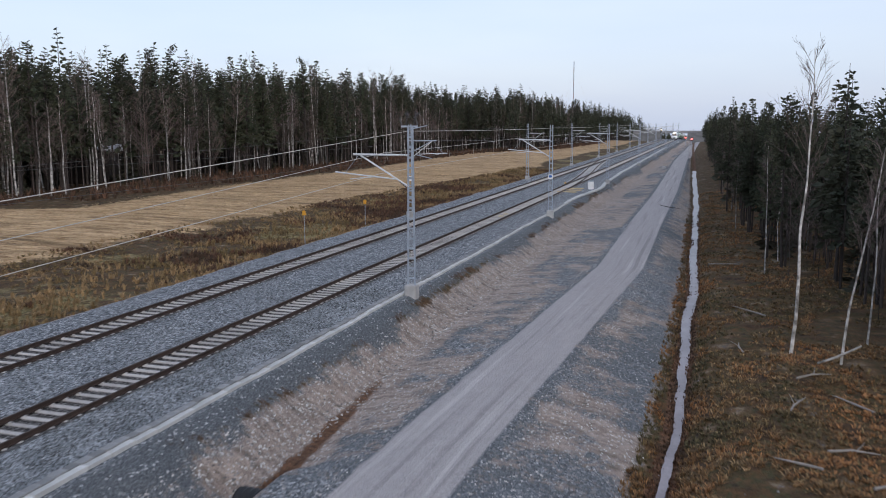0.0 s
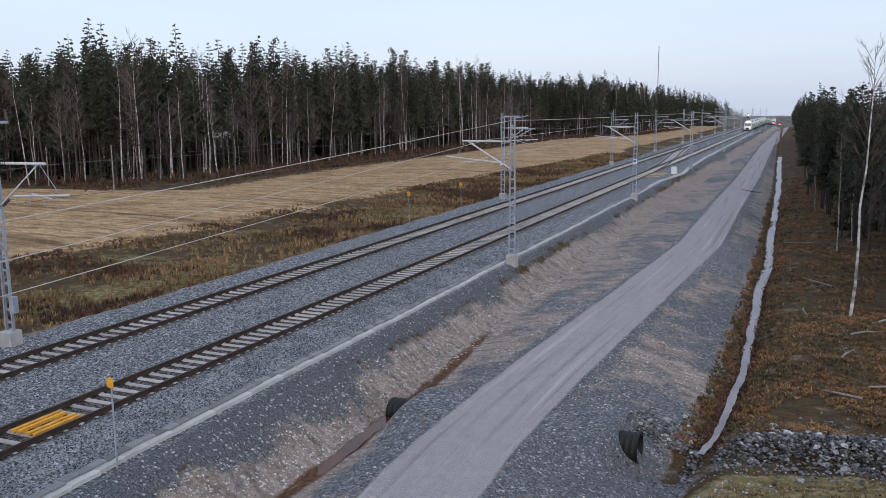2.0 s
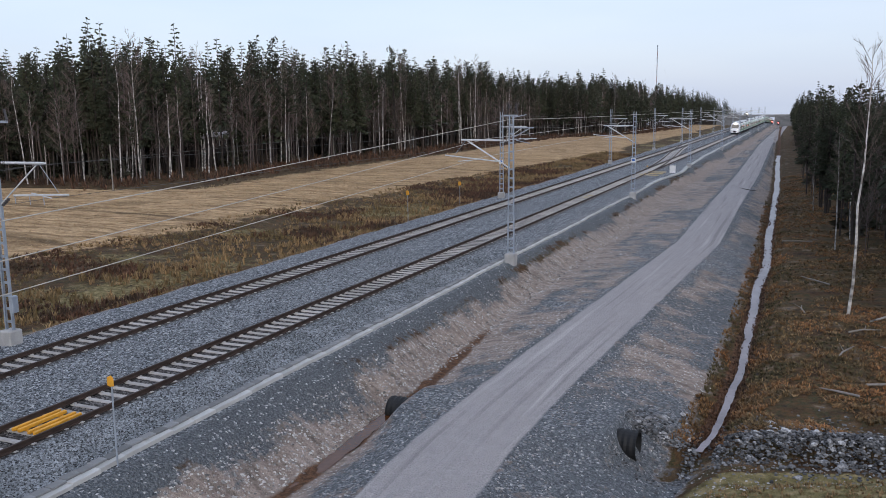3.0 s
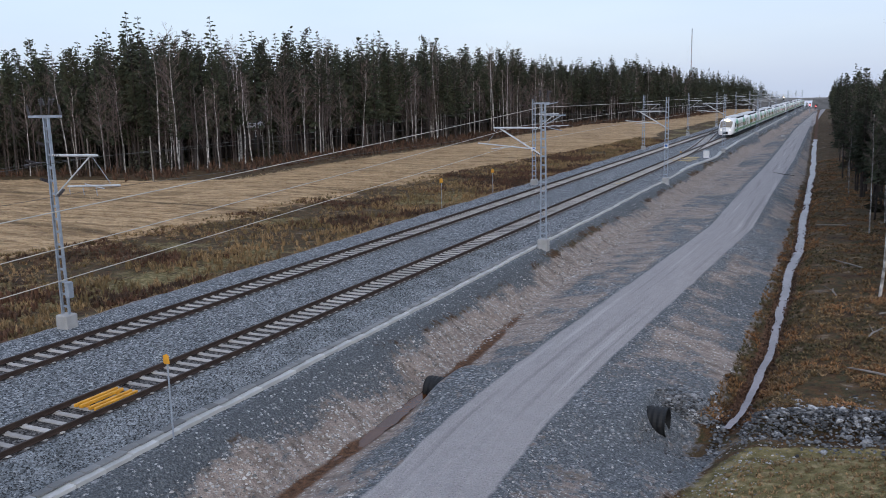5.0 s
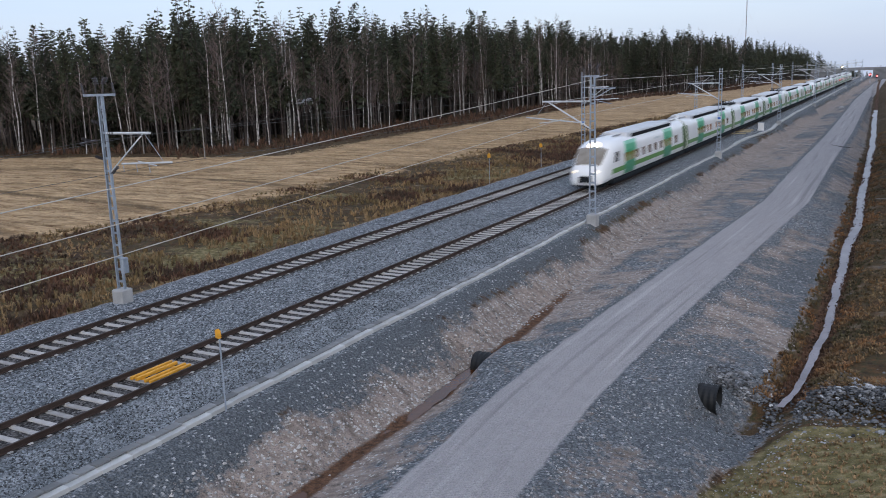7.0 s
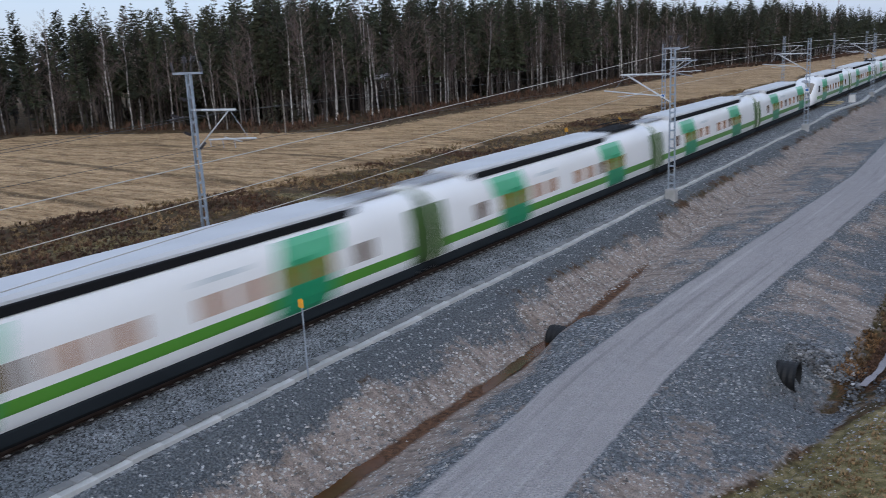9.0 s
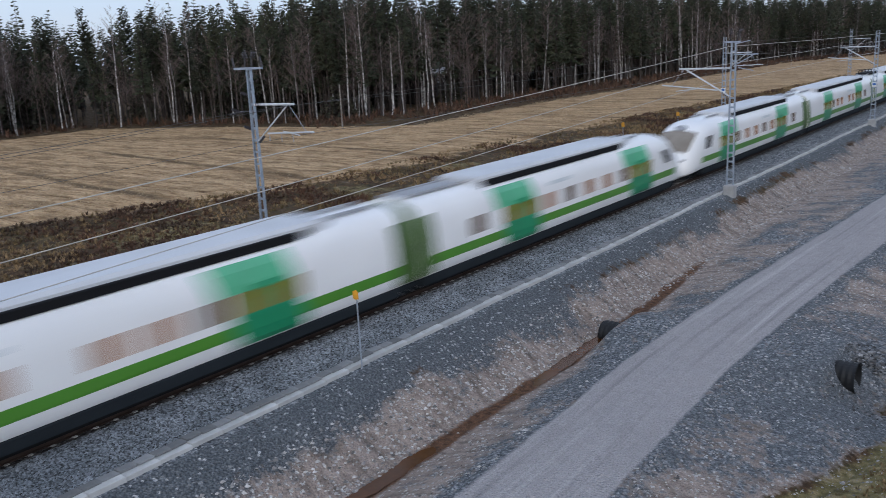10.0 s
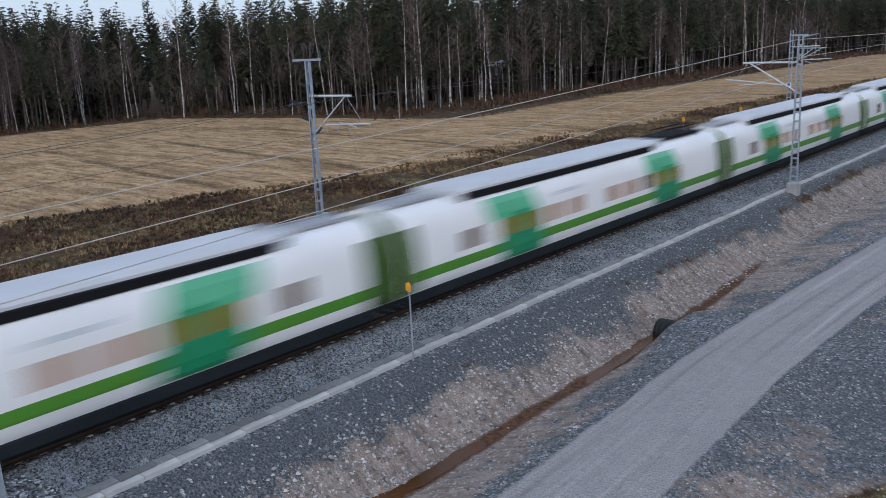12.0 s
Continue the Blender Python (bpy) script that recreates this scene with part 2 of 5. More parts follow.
def part(name, shape, material, parent, label="", smooth=False):
    me = shape.mesh(name, material, smooth) if isinstance(shape, Shape) else shape
    ob = new(name, me)
    ob.parent = parent
    return tagged(ob, label)


def thing(name, label, category, group="", kind="", m=None):
    ob = new(name)
    ob.empty_display_size = 0.3
    if m is not None:
        ob.matrix_basis = m
    return tagged(ob, label, category, group, kind)


def lerp(y, table):
    return float(np.interp(y, [a for a, b in table], [b for a, b in table]))


# ---- the ground ----
NEAR, FAR = -21.4, -27.45       # centre lines of the two tracks
ROAD = [(-40, -8.6), (17, -9.55), (25, -9.85), (33, -9.6), (44, -8.95), (55, -8.3), (69, -7.5), (95, -7.8), (140, -8.0), (250, -9.8), (500, -10.2), (3000, -60)]
DITCH_W = [(-40, -14.1), (30, -14.2), (42, -14.8), (60, -14.6), (3000, -14.6)]
DITCH_W_Z = [(-40, -2.1), (33, -2.05), (45, -1.75), (60, -1.6), (3000, -1.6)]
DITCH_E = [(-40, -3.1), (27, -3.5), (31, -2.8), (38, -2.5), (48, -2.45), (65, -2.45), (95, -2.9), (127, -3.4), (172, -4.5), (400, -10), (3000, -56)]
BANK_FOOT = [(-60, -16), (8, -8.8), (14, -6.7), (18, -5.2), (20.5, -4.0), (23.5, -3.3), (25.6, -2.7), (26.3, -1.7), (26.6, 0.9), (26.8, 3.0), (27.1, 9), (27.8, 30), (40, 400)]
WOOD_EDGE = [(-200, -170), (40, -150), (52, -134), (78, -134), (84, -112), (88, -86), (92, -77), (135, -80), (180, -78), (290, -83), (330, -62), (800, -60), (3000, -60)]
WOOD_EAST = [(-100, 14), (30, 12), (50, 8.5), (62, 4.8), (75, 2.4), (90, 0.9), (112, -0.6), (163, -1.3), (300, -4.2), (580, -10.5), (744, -14), (3000, -50)]
FIELD_EDGE = [(-200, -58), (20, -58), (30, -56), (37, -54.5), (44, -51.5), (56, -51), (80, -50.5), (130, -46), (175, -42), (3000, -38)]
FURROWS = [(-105, 45.0, -54, 37.6), (-107, 58.3, -50, 50.0), (-67, 88.1, -48, 84.0), (-100, 73.0, -50, 66.0), (-76, 110.0, -47, 106.0), (-78, 140.0, -46, 136.0)]


def value_noise(x, y, seed):
    """Smooth noise from 0 to 1 on arrays."""
    xi, yi = np.floor(x).astype(int), np.floor(y).astype(int)
    fx, fy = x - xi, y - yi
    fx, fy = fx * fx * (3 - 2 * fx), fy * fy * (3 - 2 * fy)

    def h(a, b):
        k = (a * 374761393 + b * 668265263 + seed * 974711) & 0x7FFFFFFF
        k = ((k ^ (k >> 13)) * 1274126177) & 0x7FFFFFFF
        return ((k ^ (k >> 16)) & 0xFFFF) / 65535.0
    return (h(xi, yi) * (1 - fx) + h(xi + 1, yi) * fx) * (1 - fy) + (h(xi, yi + 1) * (1 - fx) + h(xi + 1, yi + 1) * fx) * fy


def fractal(x, y, scale, seed, octaves=4):
    s, a = 0, 0.5
    for o in range(octaves):
        s = s + a * value_noise(x / scale, y / scale, seed + o)
        scale, a = scale / 2.1, a / 2
    return s - 0.47


def lines(y):
    I = lambda tab: np.interp(y, [a for a, b in tab], [b for a, b in tab])
    return I(ROAD), I(DITCH_W), I(DITCH_W_Z), I(DITCH_E), I(WOOD_EDGE), I(FIELD_EDGE)


def crest(y):
    """How far the land has fallen behind the crest of the line."""
    return 0.028 * np.clip(np.asarray(y, float) - 500, 0, None)


def height(x, y):
    """Height of the bare ground at arrays x, y (rail heads lie at 0)."""
    x, y = np.atleast_1d(np.asarray(x, float)), np.atleast_1d(np.asarray(y, float))
    xr, xw, zw, xe, wood, field = lines(y)
    xw = xw + 0.5 * fractal(x * 0 + 3, y, 4.0, 5)
    xe = xe + 0.5 * fractal(x * 0 + 9, y, 7.0, 6)
    cols = [(-4000, -1), (-60, -1.0), (field, -1.15), (field + 4, -1.55), (-36, -1.6), (-34, -1.3), (-32.1, -0.5), (-30.6, -0.24)]
    for c in (FAR, NEAR):
        cols += [(c - 1.7, -0.20), (c - 0.92, -0.178), (c - 0.7, -0.235), (c + 0.7, -0.235), (c + 0.92, -0.178), (c + 1.7, -0.20)]
    cols += [(-18.6, -0.34), (-17.1, -0.36), (-16.5, -0.6), (xw - 0.45, zw + 0.12), (xw, zw - 0.02), (xw + 0.5, zw + 0.05), (xr - 2.1, -1.32), (xr - 1.6, -1.2), (xr, -1.15), (xr + 1.6, -1.2),
             (xr + 2.2, -1.35), (xe - 1.3, -1.95), (xe - 0.45, -2.28), (xe, -2.4), (xe + 0.45, -2.25), (xe + 1.2, -1.85), (xe + 4, -1.6), (14, -1.4), (4000, -1.0)]
    z = np.full(x.shape, -1.0)
    xs = [np.broadcast_to(np.asarray(a, float), x.shape) for a, b in cols]
    zs = [np.broadcast_to(np.asarray(b, float), x.shape) for a, b in cols]
    for k in range(len(cols) - 1):
        w = (x >= xs[k]) & (x < xs[k + 1])
        u = (x - xs[k]) / np.maximum(xs[k + 1] - xs[k], 1e-6)
        z = np.where(w, zs[k] + u * (zs[k + 1] - zs[k]), z)
    bed = (x > -31) & (x < -16.9)
    on_road = np.abs(x - xr) < 1.7
    amp = np.where(bed, 0.015, np.where(on_road, 0.05, np.where(x < -33, 0.22, np.where((x > -16.6) & (x < -14.9), 0.5, np.where(x > xe + 0.8, 0.45, 0.26)))))
    z = z + amp * fractal(x, y, 1.6, 11) + amp * 0.6 * fractal(x, y, 6.0, 31)
    # fill over the culvert under the road, with a hollow at either mouth
    fill = np.where(x < -10, np.clip(-1.2 - 1.3 * np.clip(-13.3 - x, 0, 9), -9, 0), np.clip(-1.2 - 1.9 * np.clip(x + 5.65, 0, 9), -9, 0))
    k = np.exp(-(np.abs(y - 28.6) / 2.3) ** 4)
    z = np.where((x > -14.3) & (x < -4.6), np.maximum(z, z + (fill - z) * k), z)
    z = z - 0.75 * np.exp(-(((x + 4.3) / 0.9) ** 2 + ((y - 28.2) / 1.3) ** 2)) - 0.25 * np.exp(-(((x + 14.5) / 0.6) ** 2 + ((y - 28.2) / 1.2) ** 2))
    # the foot of the bridge's embankment
    foot = np.interp(y, [p for p, q in BANK_FOOT], [q for p, q in BANK_FOOT])
    rise = np.clip((x - foot) * 0.8, 0, 14)
    z = np.where(rise > 0, np.maximum(z, -2.0 + 0.27 * rise + 0.06 * np.clip(rise * 2, 0, 1) + 0.12 * fractal(x, y, 2.0, 71)), z)
    # the line crests far off and the land falls away behind
    return z - crest(y)


def ground_at(x, y):
    return float(height(x, y)[0])


def ground_grid():
    xs = np.concatenate([[-4000, -2500, -1500, -900, -500, -300, -200, -160], np.arange(-140, -52, 2.0), np.arange(-52, -33, 0.6), np.arange(-33, -18.2, 0.4), [c + o for c in (NEAR, FAR) for o in (-0.92, -0.7, 0.7, 0.92)],
                         np.arange(-18.2, 4, 0.22), np.arange(4, 30, 0.8), [34, 45, 60, 90, 150, 300, 600, 1200, 2500, 4000]])
    xs = np.unique(np.round(xs, 3))
    ys, y, step = [-60, -40, -25, -12], 2.0, 0.3
    while y < 3500:
        ys.append(y)
        step = 0.3 if y < 60 else step * 1.02
        y += step
    return xs, np.array(ys + [4200.0])


def ground_material():
    m = bpy.data.materials.new("ground")
    m.use_nodes = True
    n, l = m.node_tree.nodes, m.node_tree.links
    b = n["Principled BSDF"]
    b.inputs["Roughness"].default_value = 0.92
    b.inputs["Specular IOR Level"].default_value = 0.25
    tex = n.new("ShaderNodeTexCoord")

    def noise_of(scale, detail=5.0, stretch=None, rot=0.0):
        k = n.new("ShaderNodeTexNoise")
        k.inputs["Scale"].default_value, k.inputs["Detail"].default_value = scale, detail
        src = tex.outputs["Object"]
        if stretch:
            mp = n.new("ShaderNodeMapping")
            mp.inputs["Scale"].default_value = stretch
            mp.inputs["Rotation"].default_value = (0, 0, rot)
            l.new(src, mp.inputs["Vector"])
            src = mp.outputs["Vector"]
        l.new(src, k.inputs["Vector"])
        return k.outputs["Fac"]

    def ramp(fac, *stops):
        r = n.new("ShaderNodeValToRGB")
        e = r.color_ramp.elements
        while len(e) < len(stops):
            e.new(0.5)
        for i, (p, c) in enumerate(stops):
            e[i].position, e[i].color = p, (*c, 1)
        l.new(fac, r.inputs["Fac"])
        return r.outputs["Color"]

    def math_of(op, a, c):
        k = n.new("ShaderNodeMath")
        k.operation = op
        for i, v in enumerate((a, c)):
            if isinstance(v, (int, float)):
                k.inputs[i].default_value = v
            else:
                l.new(v, k.inputs[i])
        return k.outputs[0]

    def mixed(fac, a, c, kind="MIX"):
        k = n.new("ShaderNodeMix")
        k.data_type, k.blend_type = "RGBA", kind
        if isinstance(fac, (int, float)):
            k.inputs["Factor"].default_value = fac
        else:
            l.new(fac, k.inputs["Factor"])
        l.new(a, k.inputs["A"])
        l.new(c, k.inputs["B"])
        return k.outputs["Result"]

    def zone(name):
        a = n.new("ShaderNodeAttribute")
        a.attribute_name = name
        return a.outputs["Fac"]

    big, mid, fine, grain = noise_of(0.12), noise_of(0.7), noise_of(5.0), noise_of(28.0, 3.0)

    def mask(attr, sharp=5.0, rough=0.9):
        k = math_of("ADD", attr, math_of("MULTIPLY", math_of("SUBTRACT", mid, 0.5), rough))
        k = math_of("ADD", k, math_of("MULTIPLY", math_of("SUBTRACT", fine, 0.5), rough * 0.7))
        r = n.new("ShaderNodeMapRange")
        r.inputs["From Min"].default_value, r.inputs["From Max"].default_value = 0.5 - 0.5 / sharp, 0.5 + 0.5 / sharp
        l.new(k, r.inputs["Value"])
        return r.outputs["Result"]

    vor = n.new("ShaderNodeTexVoronoi")
    vor.inputs["Scale"].default_value = 14.0
    l.new(tex.outputs["Object"], vor.inputs["Vector"])
    cell = n.new("ShaderNodeSeparateColor")
    l.new(vor.outputs["Color"], cell.inputs["Color"])
    big = n.new("ShaderNodeTexVoronoi")
    big.inputs["Scale"].default_value = 12.0
    l.new(tex.outputs["Object"], big.inputs["Vector"])
    lump = n.new("ShaderNodeSeparateColor")
    l.new(big.outputs["Color"], lump.inputs["Color"])
    pale = ramp(lump.outputs[0], (0.968, (0, 0, 0)), (0.973, (0.85, 0.85, 0.85)))
    # woodland floor: rust-brown litter, moss and dead grass
    floor_c = mixed(ramp(fine, (0.4, (0, 0, 0)), (0.65, (1, 1, 1))), ramp(mid, (0.3, (0.02, 0.014, 0.009)), (0.42, (0.078, 0.043, 0.02)), (0.52, (0.055, 0.05, 0.021)), (0.6, (0.11, 0.07, 0.036)), (0.72, (0.26, 0.21, 0.15))),
                    ramp(noise_of(1.7), (0.35, (0.028, 0.02, 0.012)), (0.6, (0.13, 0.07, 0.03))))
    # stubble field in long swathes
    sw = noise_of(0.5, 5.0, (0.16, 2.4, 1), radians(6))
    field_c = mixed(0.55, ramp(sw, (0.32, (0.15, 0.088, 0.04)), (0.44, (0.40, 0.28, 0.155)), (0.56, (0.57, 0.425, 0.255)), (0.7, (0.68, 0.535, 0.35))), ramp(noise_of(1.1, 7.0, (0.45, 1.6, 1), radians(6)), (0.36, (0.16, 0.098, 0.045)), (0.47, (0.46, 0.335, 0.195)), (0.62, (0.62, 0.48, 0.30))))
    field_c = mixed(ramp(noise_of(0.35, 6.0, (0.5, 1.6, 1), radians(6)), (0.36, (0.75, 0.75, 0.75)), (0.5, (0, 0, 0))), field_c, ramp(fine, (0.35, (0.13, 0.085, 0.042)), (0.65, (0.33, 0.24, 0.135))))
    field_c = mixed(1.0, field_c, ramp(noise_of(3.2, 8.0, (0.6, 1.5, 1), radians(6)), (0.34, (0.58, 0.49, 0.42)), (0.48, (1.0, 0.90, 0.82)), (0.66, (1.0, 0.95, 0.89))), "MULTIPLY")
    # crushed stone
    stone_c = ramp(cell.outputs[0], (0.0, (0.012, 0.014, 0.017)), (0.42, (0.105, 0.119, 0.134)), (0.78, (0.28, 0.298, 0.318)), (1.0, (0.66, 0.67, 0.69)))
    stone_c = mixed(0.18, stone_c, ramp(mid, (0.35, (0.105, 0.118, 0.13)), (0.65, (0.18, 0.19, 0.20))))
    fines_c = ramp(noise_of(16.0, 6.0), (0.3, (0.045, 0.051, 0.057)), (0.5, (0.105, 0.115, 0.125)), (0.68, (0.185, 0.197, 0.21)))
    fines_c = mixed(ramp(cell.outputs[2], (0.955, (0, 0, 0)), (0.965, (1, 1, 1))), fines_c, ramp(grain, (0.4, (0.33, 0.33, 0.335)), (0.6, (0.52, 0.52, 0.525))))
    stone_c = mixed(zone("coarse"), fines_c, stone_c)
    stone_c = mixed(math_of("MULTIPLY", pale, 0.35), stone_c, ramp(lump.outputs[1], (0.0, (0.27, 0.275, 0.28)), (1.0, (0.58, 0.58, 0.57))))
    # sandy moraine with pale pebbles
    tan_c = mixed(0.5, ramp(fine, (0.35, (0.13, 0.108, 0.094)), (0.55, (0.295, 0.242, 0.208)), (0.72, (0.46, 0.395, 0.35))), ramp(noise_of(1.0, 5.0, (0.8, 3.0, 1)), (0.32, (0.12, 0.10, 0.09)), (0.46, (0.295, 0.235, 0.20)), (0.65, (0.47, 0.385, 0.335))))
    tan_c = mixed(ramp(cell.outputs[1], (0.93, (0, 0, 0)), (0.95, (1, 1, 1))), tan_c, ramp(grain, (0.4, (0.42, 0.40, 0.38)), (0.6, (0.6, 0.59, 0.57))))
    tan_c = mixed(pale, tan_c, ramp(lump.outputs[1], (0.0, (0.42, 0.40, 0.38)), (1.0, (0.68, 0.66, 0.63))))
    # the service road, with wheel tracks along it
    comb = n.new("ShaderNodeCombineXYZ")
    sep = n.new("ShaderNodeSeparateXYZ")
    l.new(tex.outputs["Object"], sep.inputs["Vector"])
    l.new(math_of("MULTIPLY", zone("across"), 2.4), comb.inputs[0])
    l.new(math_of("MULTIPLY", sep.outputs[1], 0.045), comb.inputs[1])
    rut = n.new("ShaderNodeTexNoise")
    rut.inputs["Scale"].default_value, rut.inputs["Detail"].default_value = 1.0, 6.0
    l.new(comb.outputs[0], rut.inputs["Vector"])
    road_c = mixed(0.2, ramp(rut.outputs["Fac"], (0.34, (0.275, 0.259, 0.259)), (0.47, (0.402, 0.374, 0.374)), (0.56, (0.363, 0.341, 0.341)), (0.66, (0.495, 0.468, 0.462))), ramp(noise_of(2.2, 8.0), (0.35, (0.264, 0.253, 0.248)), (0.65, (0.418, 0.402, 0.396))))
    # shade between the rails put into the colour, with brake dust and rust
    stone_c = mixed(mask(zone("dust_shade"), 2.0, 0.6), stone_c, ramp(cell.outputs[1], (0.0, (0.012, 0.011, 0.011)), (0.6, (0.075, 0.07, 0.068)), (1.0, (0.22, 0.21, 0.205))))
    grass_c = ramp(noise_of(2.5, 8.0), (0.33, (0.105, 0.085, 0.034)), (0.52, (0.20, 0.165, 0.07)), (0.68, (0.34, 0.265, 0.14)))
    mud_c = ramp(fine, (0.35, (0.06, 0.032, 0.018)), (0.65, (0.17, 0.088, 0.05)))
    c = mixed(mask(zone("field"), 4.0, 1.0), floor_c, field_c)
    c = mixed(mask(zone("furrow"), 2.0, 0.7), c, ramp(fine, (0.35, (0.10, 0.062, 0.03)), (0.65, (0.20, 0.13, 0.065))))
    c = mixed(mask(zone("grass"), 3.0, 1.0), c, grass_c)
    c = mixed(mask(zone("sand"), 3.0, 1.2), c, tan_c)
    c = mixed(mask(zone("stone"), 3.0, 1.7), c, stone_c)
    c = mixed(mask(zone("road"), 3.0, 0.5), c, road_c)
    c = mixed(mask(zone("mud"), 4.0, 0.7), c, mud_c)
    hs = n.new("ShaderNodeHueSaturation")
    mr = n.new("ShaderNodeMapRange")
    mr.inputs["To Min"].default_value, mr.inputs["To Max"].default_value = 0.42, 1.62
    l.new(grain, mr.inputs["Value"])
    l.new(mr.outputs["Result"], hs.inputs["Value"])
    l.new(c, hs.inputs["Color"])
    l.new(hs.outputs["Color"], b.inputs["Base Color"])
    bp = n.new("ShaderNodeBump")
    bp.inputs["Strength"].default_value, bp.inputs["Distance"].default_value = 1.0, 0.06
    l.new(math_of("ADD", vor.outputs["Distance"], math_of("MULTIPLY", fine, 1.2)), bp.inputs["Height"])
    l.new(bp.outputs["Normal"], b.inputs["Normal"])
    return m


def build_ground():
    xs, ys = ground_grid()
    X, Y = np.meshgrid(xs, ys)
    x, y = X.ravel(), Y.ravel()
    z = height(x, y)
    nx, ny = len(xs), len(ys)
    i = (np.arange(ny - 1)[:, None] * nx + np.arange(nx - 1)[None, :]).ravel()
    me = bpy.data.meshes.new("ground")
    me.from_pydata(np.stack([x, y, z], 1).tolist(), [], np.stack([i, i + 1, i + nx + 1, i + nx], 1).tolist())
    me.materials.append(ground_material())
    me.shade_smooth()
    xr, xw, zw, xe, wood, field = lines(y)
    step = lambda a, lo, hi: np.clip((a - lo) / (hi - lo), 0, 1)
    bank = step(x - np.interp(y - 0.7 * step(x, -4.5, -2.5), [p for p, q in BANK_FOOT], [q for p, q in BANK_FOOT]), -0.9, 0.0)
    furrow = x * 0
    for x0, y0, x1, y1 in FURROWS:
        yy = y0 + (y1 - y0) * (x - x0) / (x1 - x0) + 1.2 * fractal(x, y * 0, 12.0, 17)
        furrow = np.maximum(furrow, (1 - step(np.abs(y - yy), 0.15, 1.1)) * step(x, x0 - 2, x0 + 4) * (1 - step(x, x1 - 4, x1 + 2)) * np.clip(0.75 + 1.2 * fractal(x, y, 7.0, 44), 0.2, 1))
    # the moraine shows on the slope and the flat strip; crushed stone was tipped over both near the culvert
    foot = np.interp(y, [p for p, q in BANK_FOOT], [q for p, q in BANK_FOOT])
    edge = np.where(y < 28.0, np.minimum(foot - 0.3, -3.0), xe - 0.7)
    strip = step(x, -16.6, -15.9) * (1 - step(x, edge - 0.6, edge + 0.2))
    tipped = np.exp(-((y - 27) / 9.0) ** 2) * step(x, xw + 0.4, xw + 1.4)
    patches = fractal(x, y, 9.0, 51) + 0.5 * fractal(x, y, 3.0, 58) + 0.10 * step(y, 40, 48) * step(x, -14.6, -13.4)
    grey = 0.25 * (1 - step(y, 20, 34)) - 0.2
    verge = step(x, xr - 2.6, xr - 1.9) * (1 - step(x, xr + 1.9, xr + 2.8))
    stone = np.maximum.reduce([step(x, -32.2, -31.6) * (1 - step(x, -16.6 + 1.8 * patches + grey, -15.1 + 2.6 * patches + grey)), strip * tipped * 0.95, strip * np.clip(0.30 + 1.7 * patches, 0, 0.85) * step(x, xw + 0.3, xw + 1.3), verge * 0.8 * strip])
    field = field + 7.0 * fractal(x * 0 + 5, y, 14.0, 83) + 2.0 * fractal(x, y, 3.0, 85)
    zones = dict(across=x - xr, dust_shade=np.maximum(1 - step(np.abs(x - NEAR), 0.95, 1.5), 1 - step(np.abs(x - FAR), 0.95, 1.5)) * 0.8, coarse=np.maximum(step(x, -32.2, -31.6) * (1 - step(x, -17.4, -17.1)), np.clip(0.45 + 1.5 * fractal(x, y, 5.0, 66), 0.15, 0.8) * step(x, -14, -13)), furrow=furrow * 1.0, field=step(x, wood + 1, wood + 5) * (1 - step(x, field - 2, field + 1.5)),
                 grass=np.maximum(bank, np.clip(0.30 + 1.6 * fractal(x, y, 8.0, 62), 0, 0.8) * (1 - step(x, -33, -32)) * step(x, field, field + 3)),
                 sand=np.maximum(strip, 0.9 * step(x, -32.6, -32.0) * (1 - step(x, -31.6, -31.2))) * (1 - bank),
                 stone=stone * (1 - bank),
                 road=(1 - step(np.abs(x - xr), 1.45, 1.75)) * (1 - bank),
                 mud=np.maximum.reduce([(1 - step(np.abs(x - xw - 0.1), 0.12, 0.55)) * (1 - step(y, 36, 48)) * 0.8, (1 - step(np.abs(x - xe), 0.3, 0.65)) * 0.8 * step(y, 28.6, 30)]) * (1 - bank))
    for name, w in zones.items():
        at = me.attributes.new(name, "FLOAT", "POINT")
        at.data.foreach_set("value", np.asarray(w, np.float32))
    tagged(new("ground", me), "gravel, moraine, stubble field and brown woodland floor", "ground", kind="structure")


build_ground()


# ---- railway ----
def rail_section(x, y, flip=1):
    p = [(-0.075, -0.172), (0.075, -0.172), (0.075, -0.155), (0.012, -0.135), (0.012, -0.045), (0.036, -0.035), (0.036, -0.006), (0.028, 0), (-0.028, 0), (-0.036, -0.006), (-0.036, -0.035), (-0.012, -0.045), (-0.012, -0.135), (-0.075, -0.155)]
    return [(x + a, y, b) for a, b in p]


def sleeper_mesh():
    s = Shape()
    prof = lambda x, w: [(x, -0.13, -0.40), (x, -w, -0.192), (x, w, -0.192), (x, 0.13, -0.40)]
    s.loft([prof(-1.3, 0.085), prof(-0.5, 0.09), prof(0.5, 0.09), prof(1.3, 0.085)])
    for r in (-0.797, 0.797):
        s.box(r - 0.16, r - 0.08, -0.06, 0.06, -0.192, -0.15).box(r + 0.08, r + 0.16, -0.06, 0.06, -0.192, -0.15)
    return s


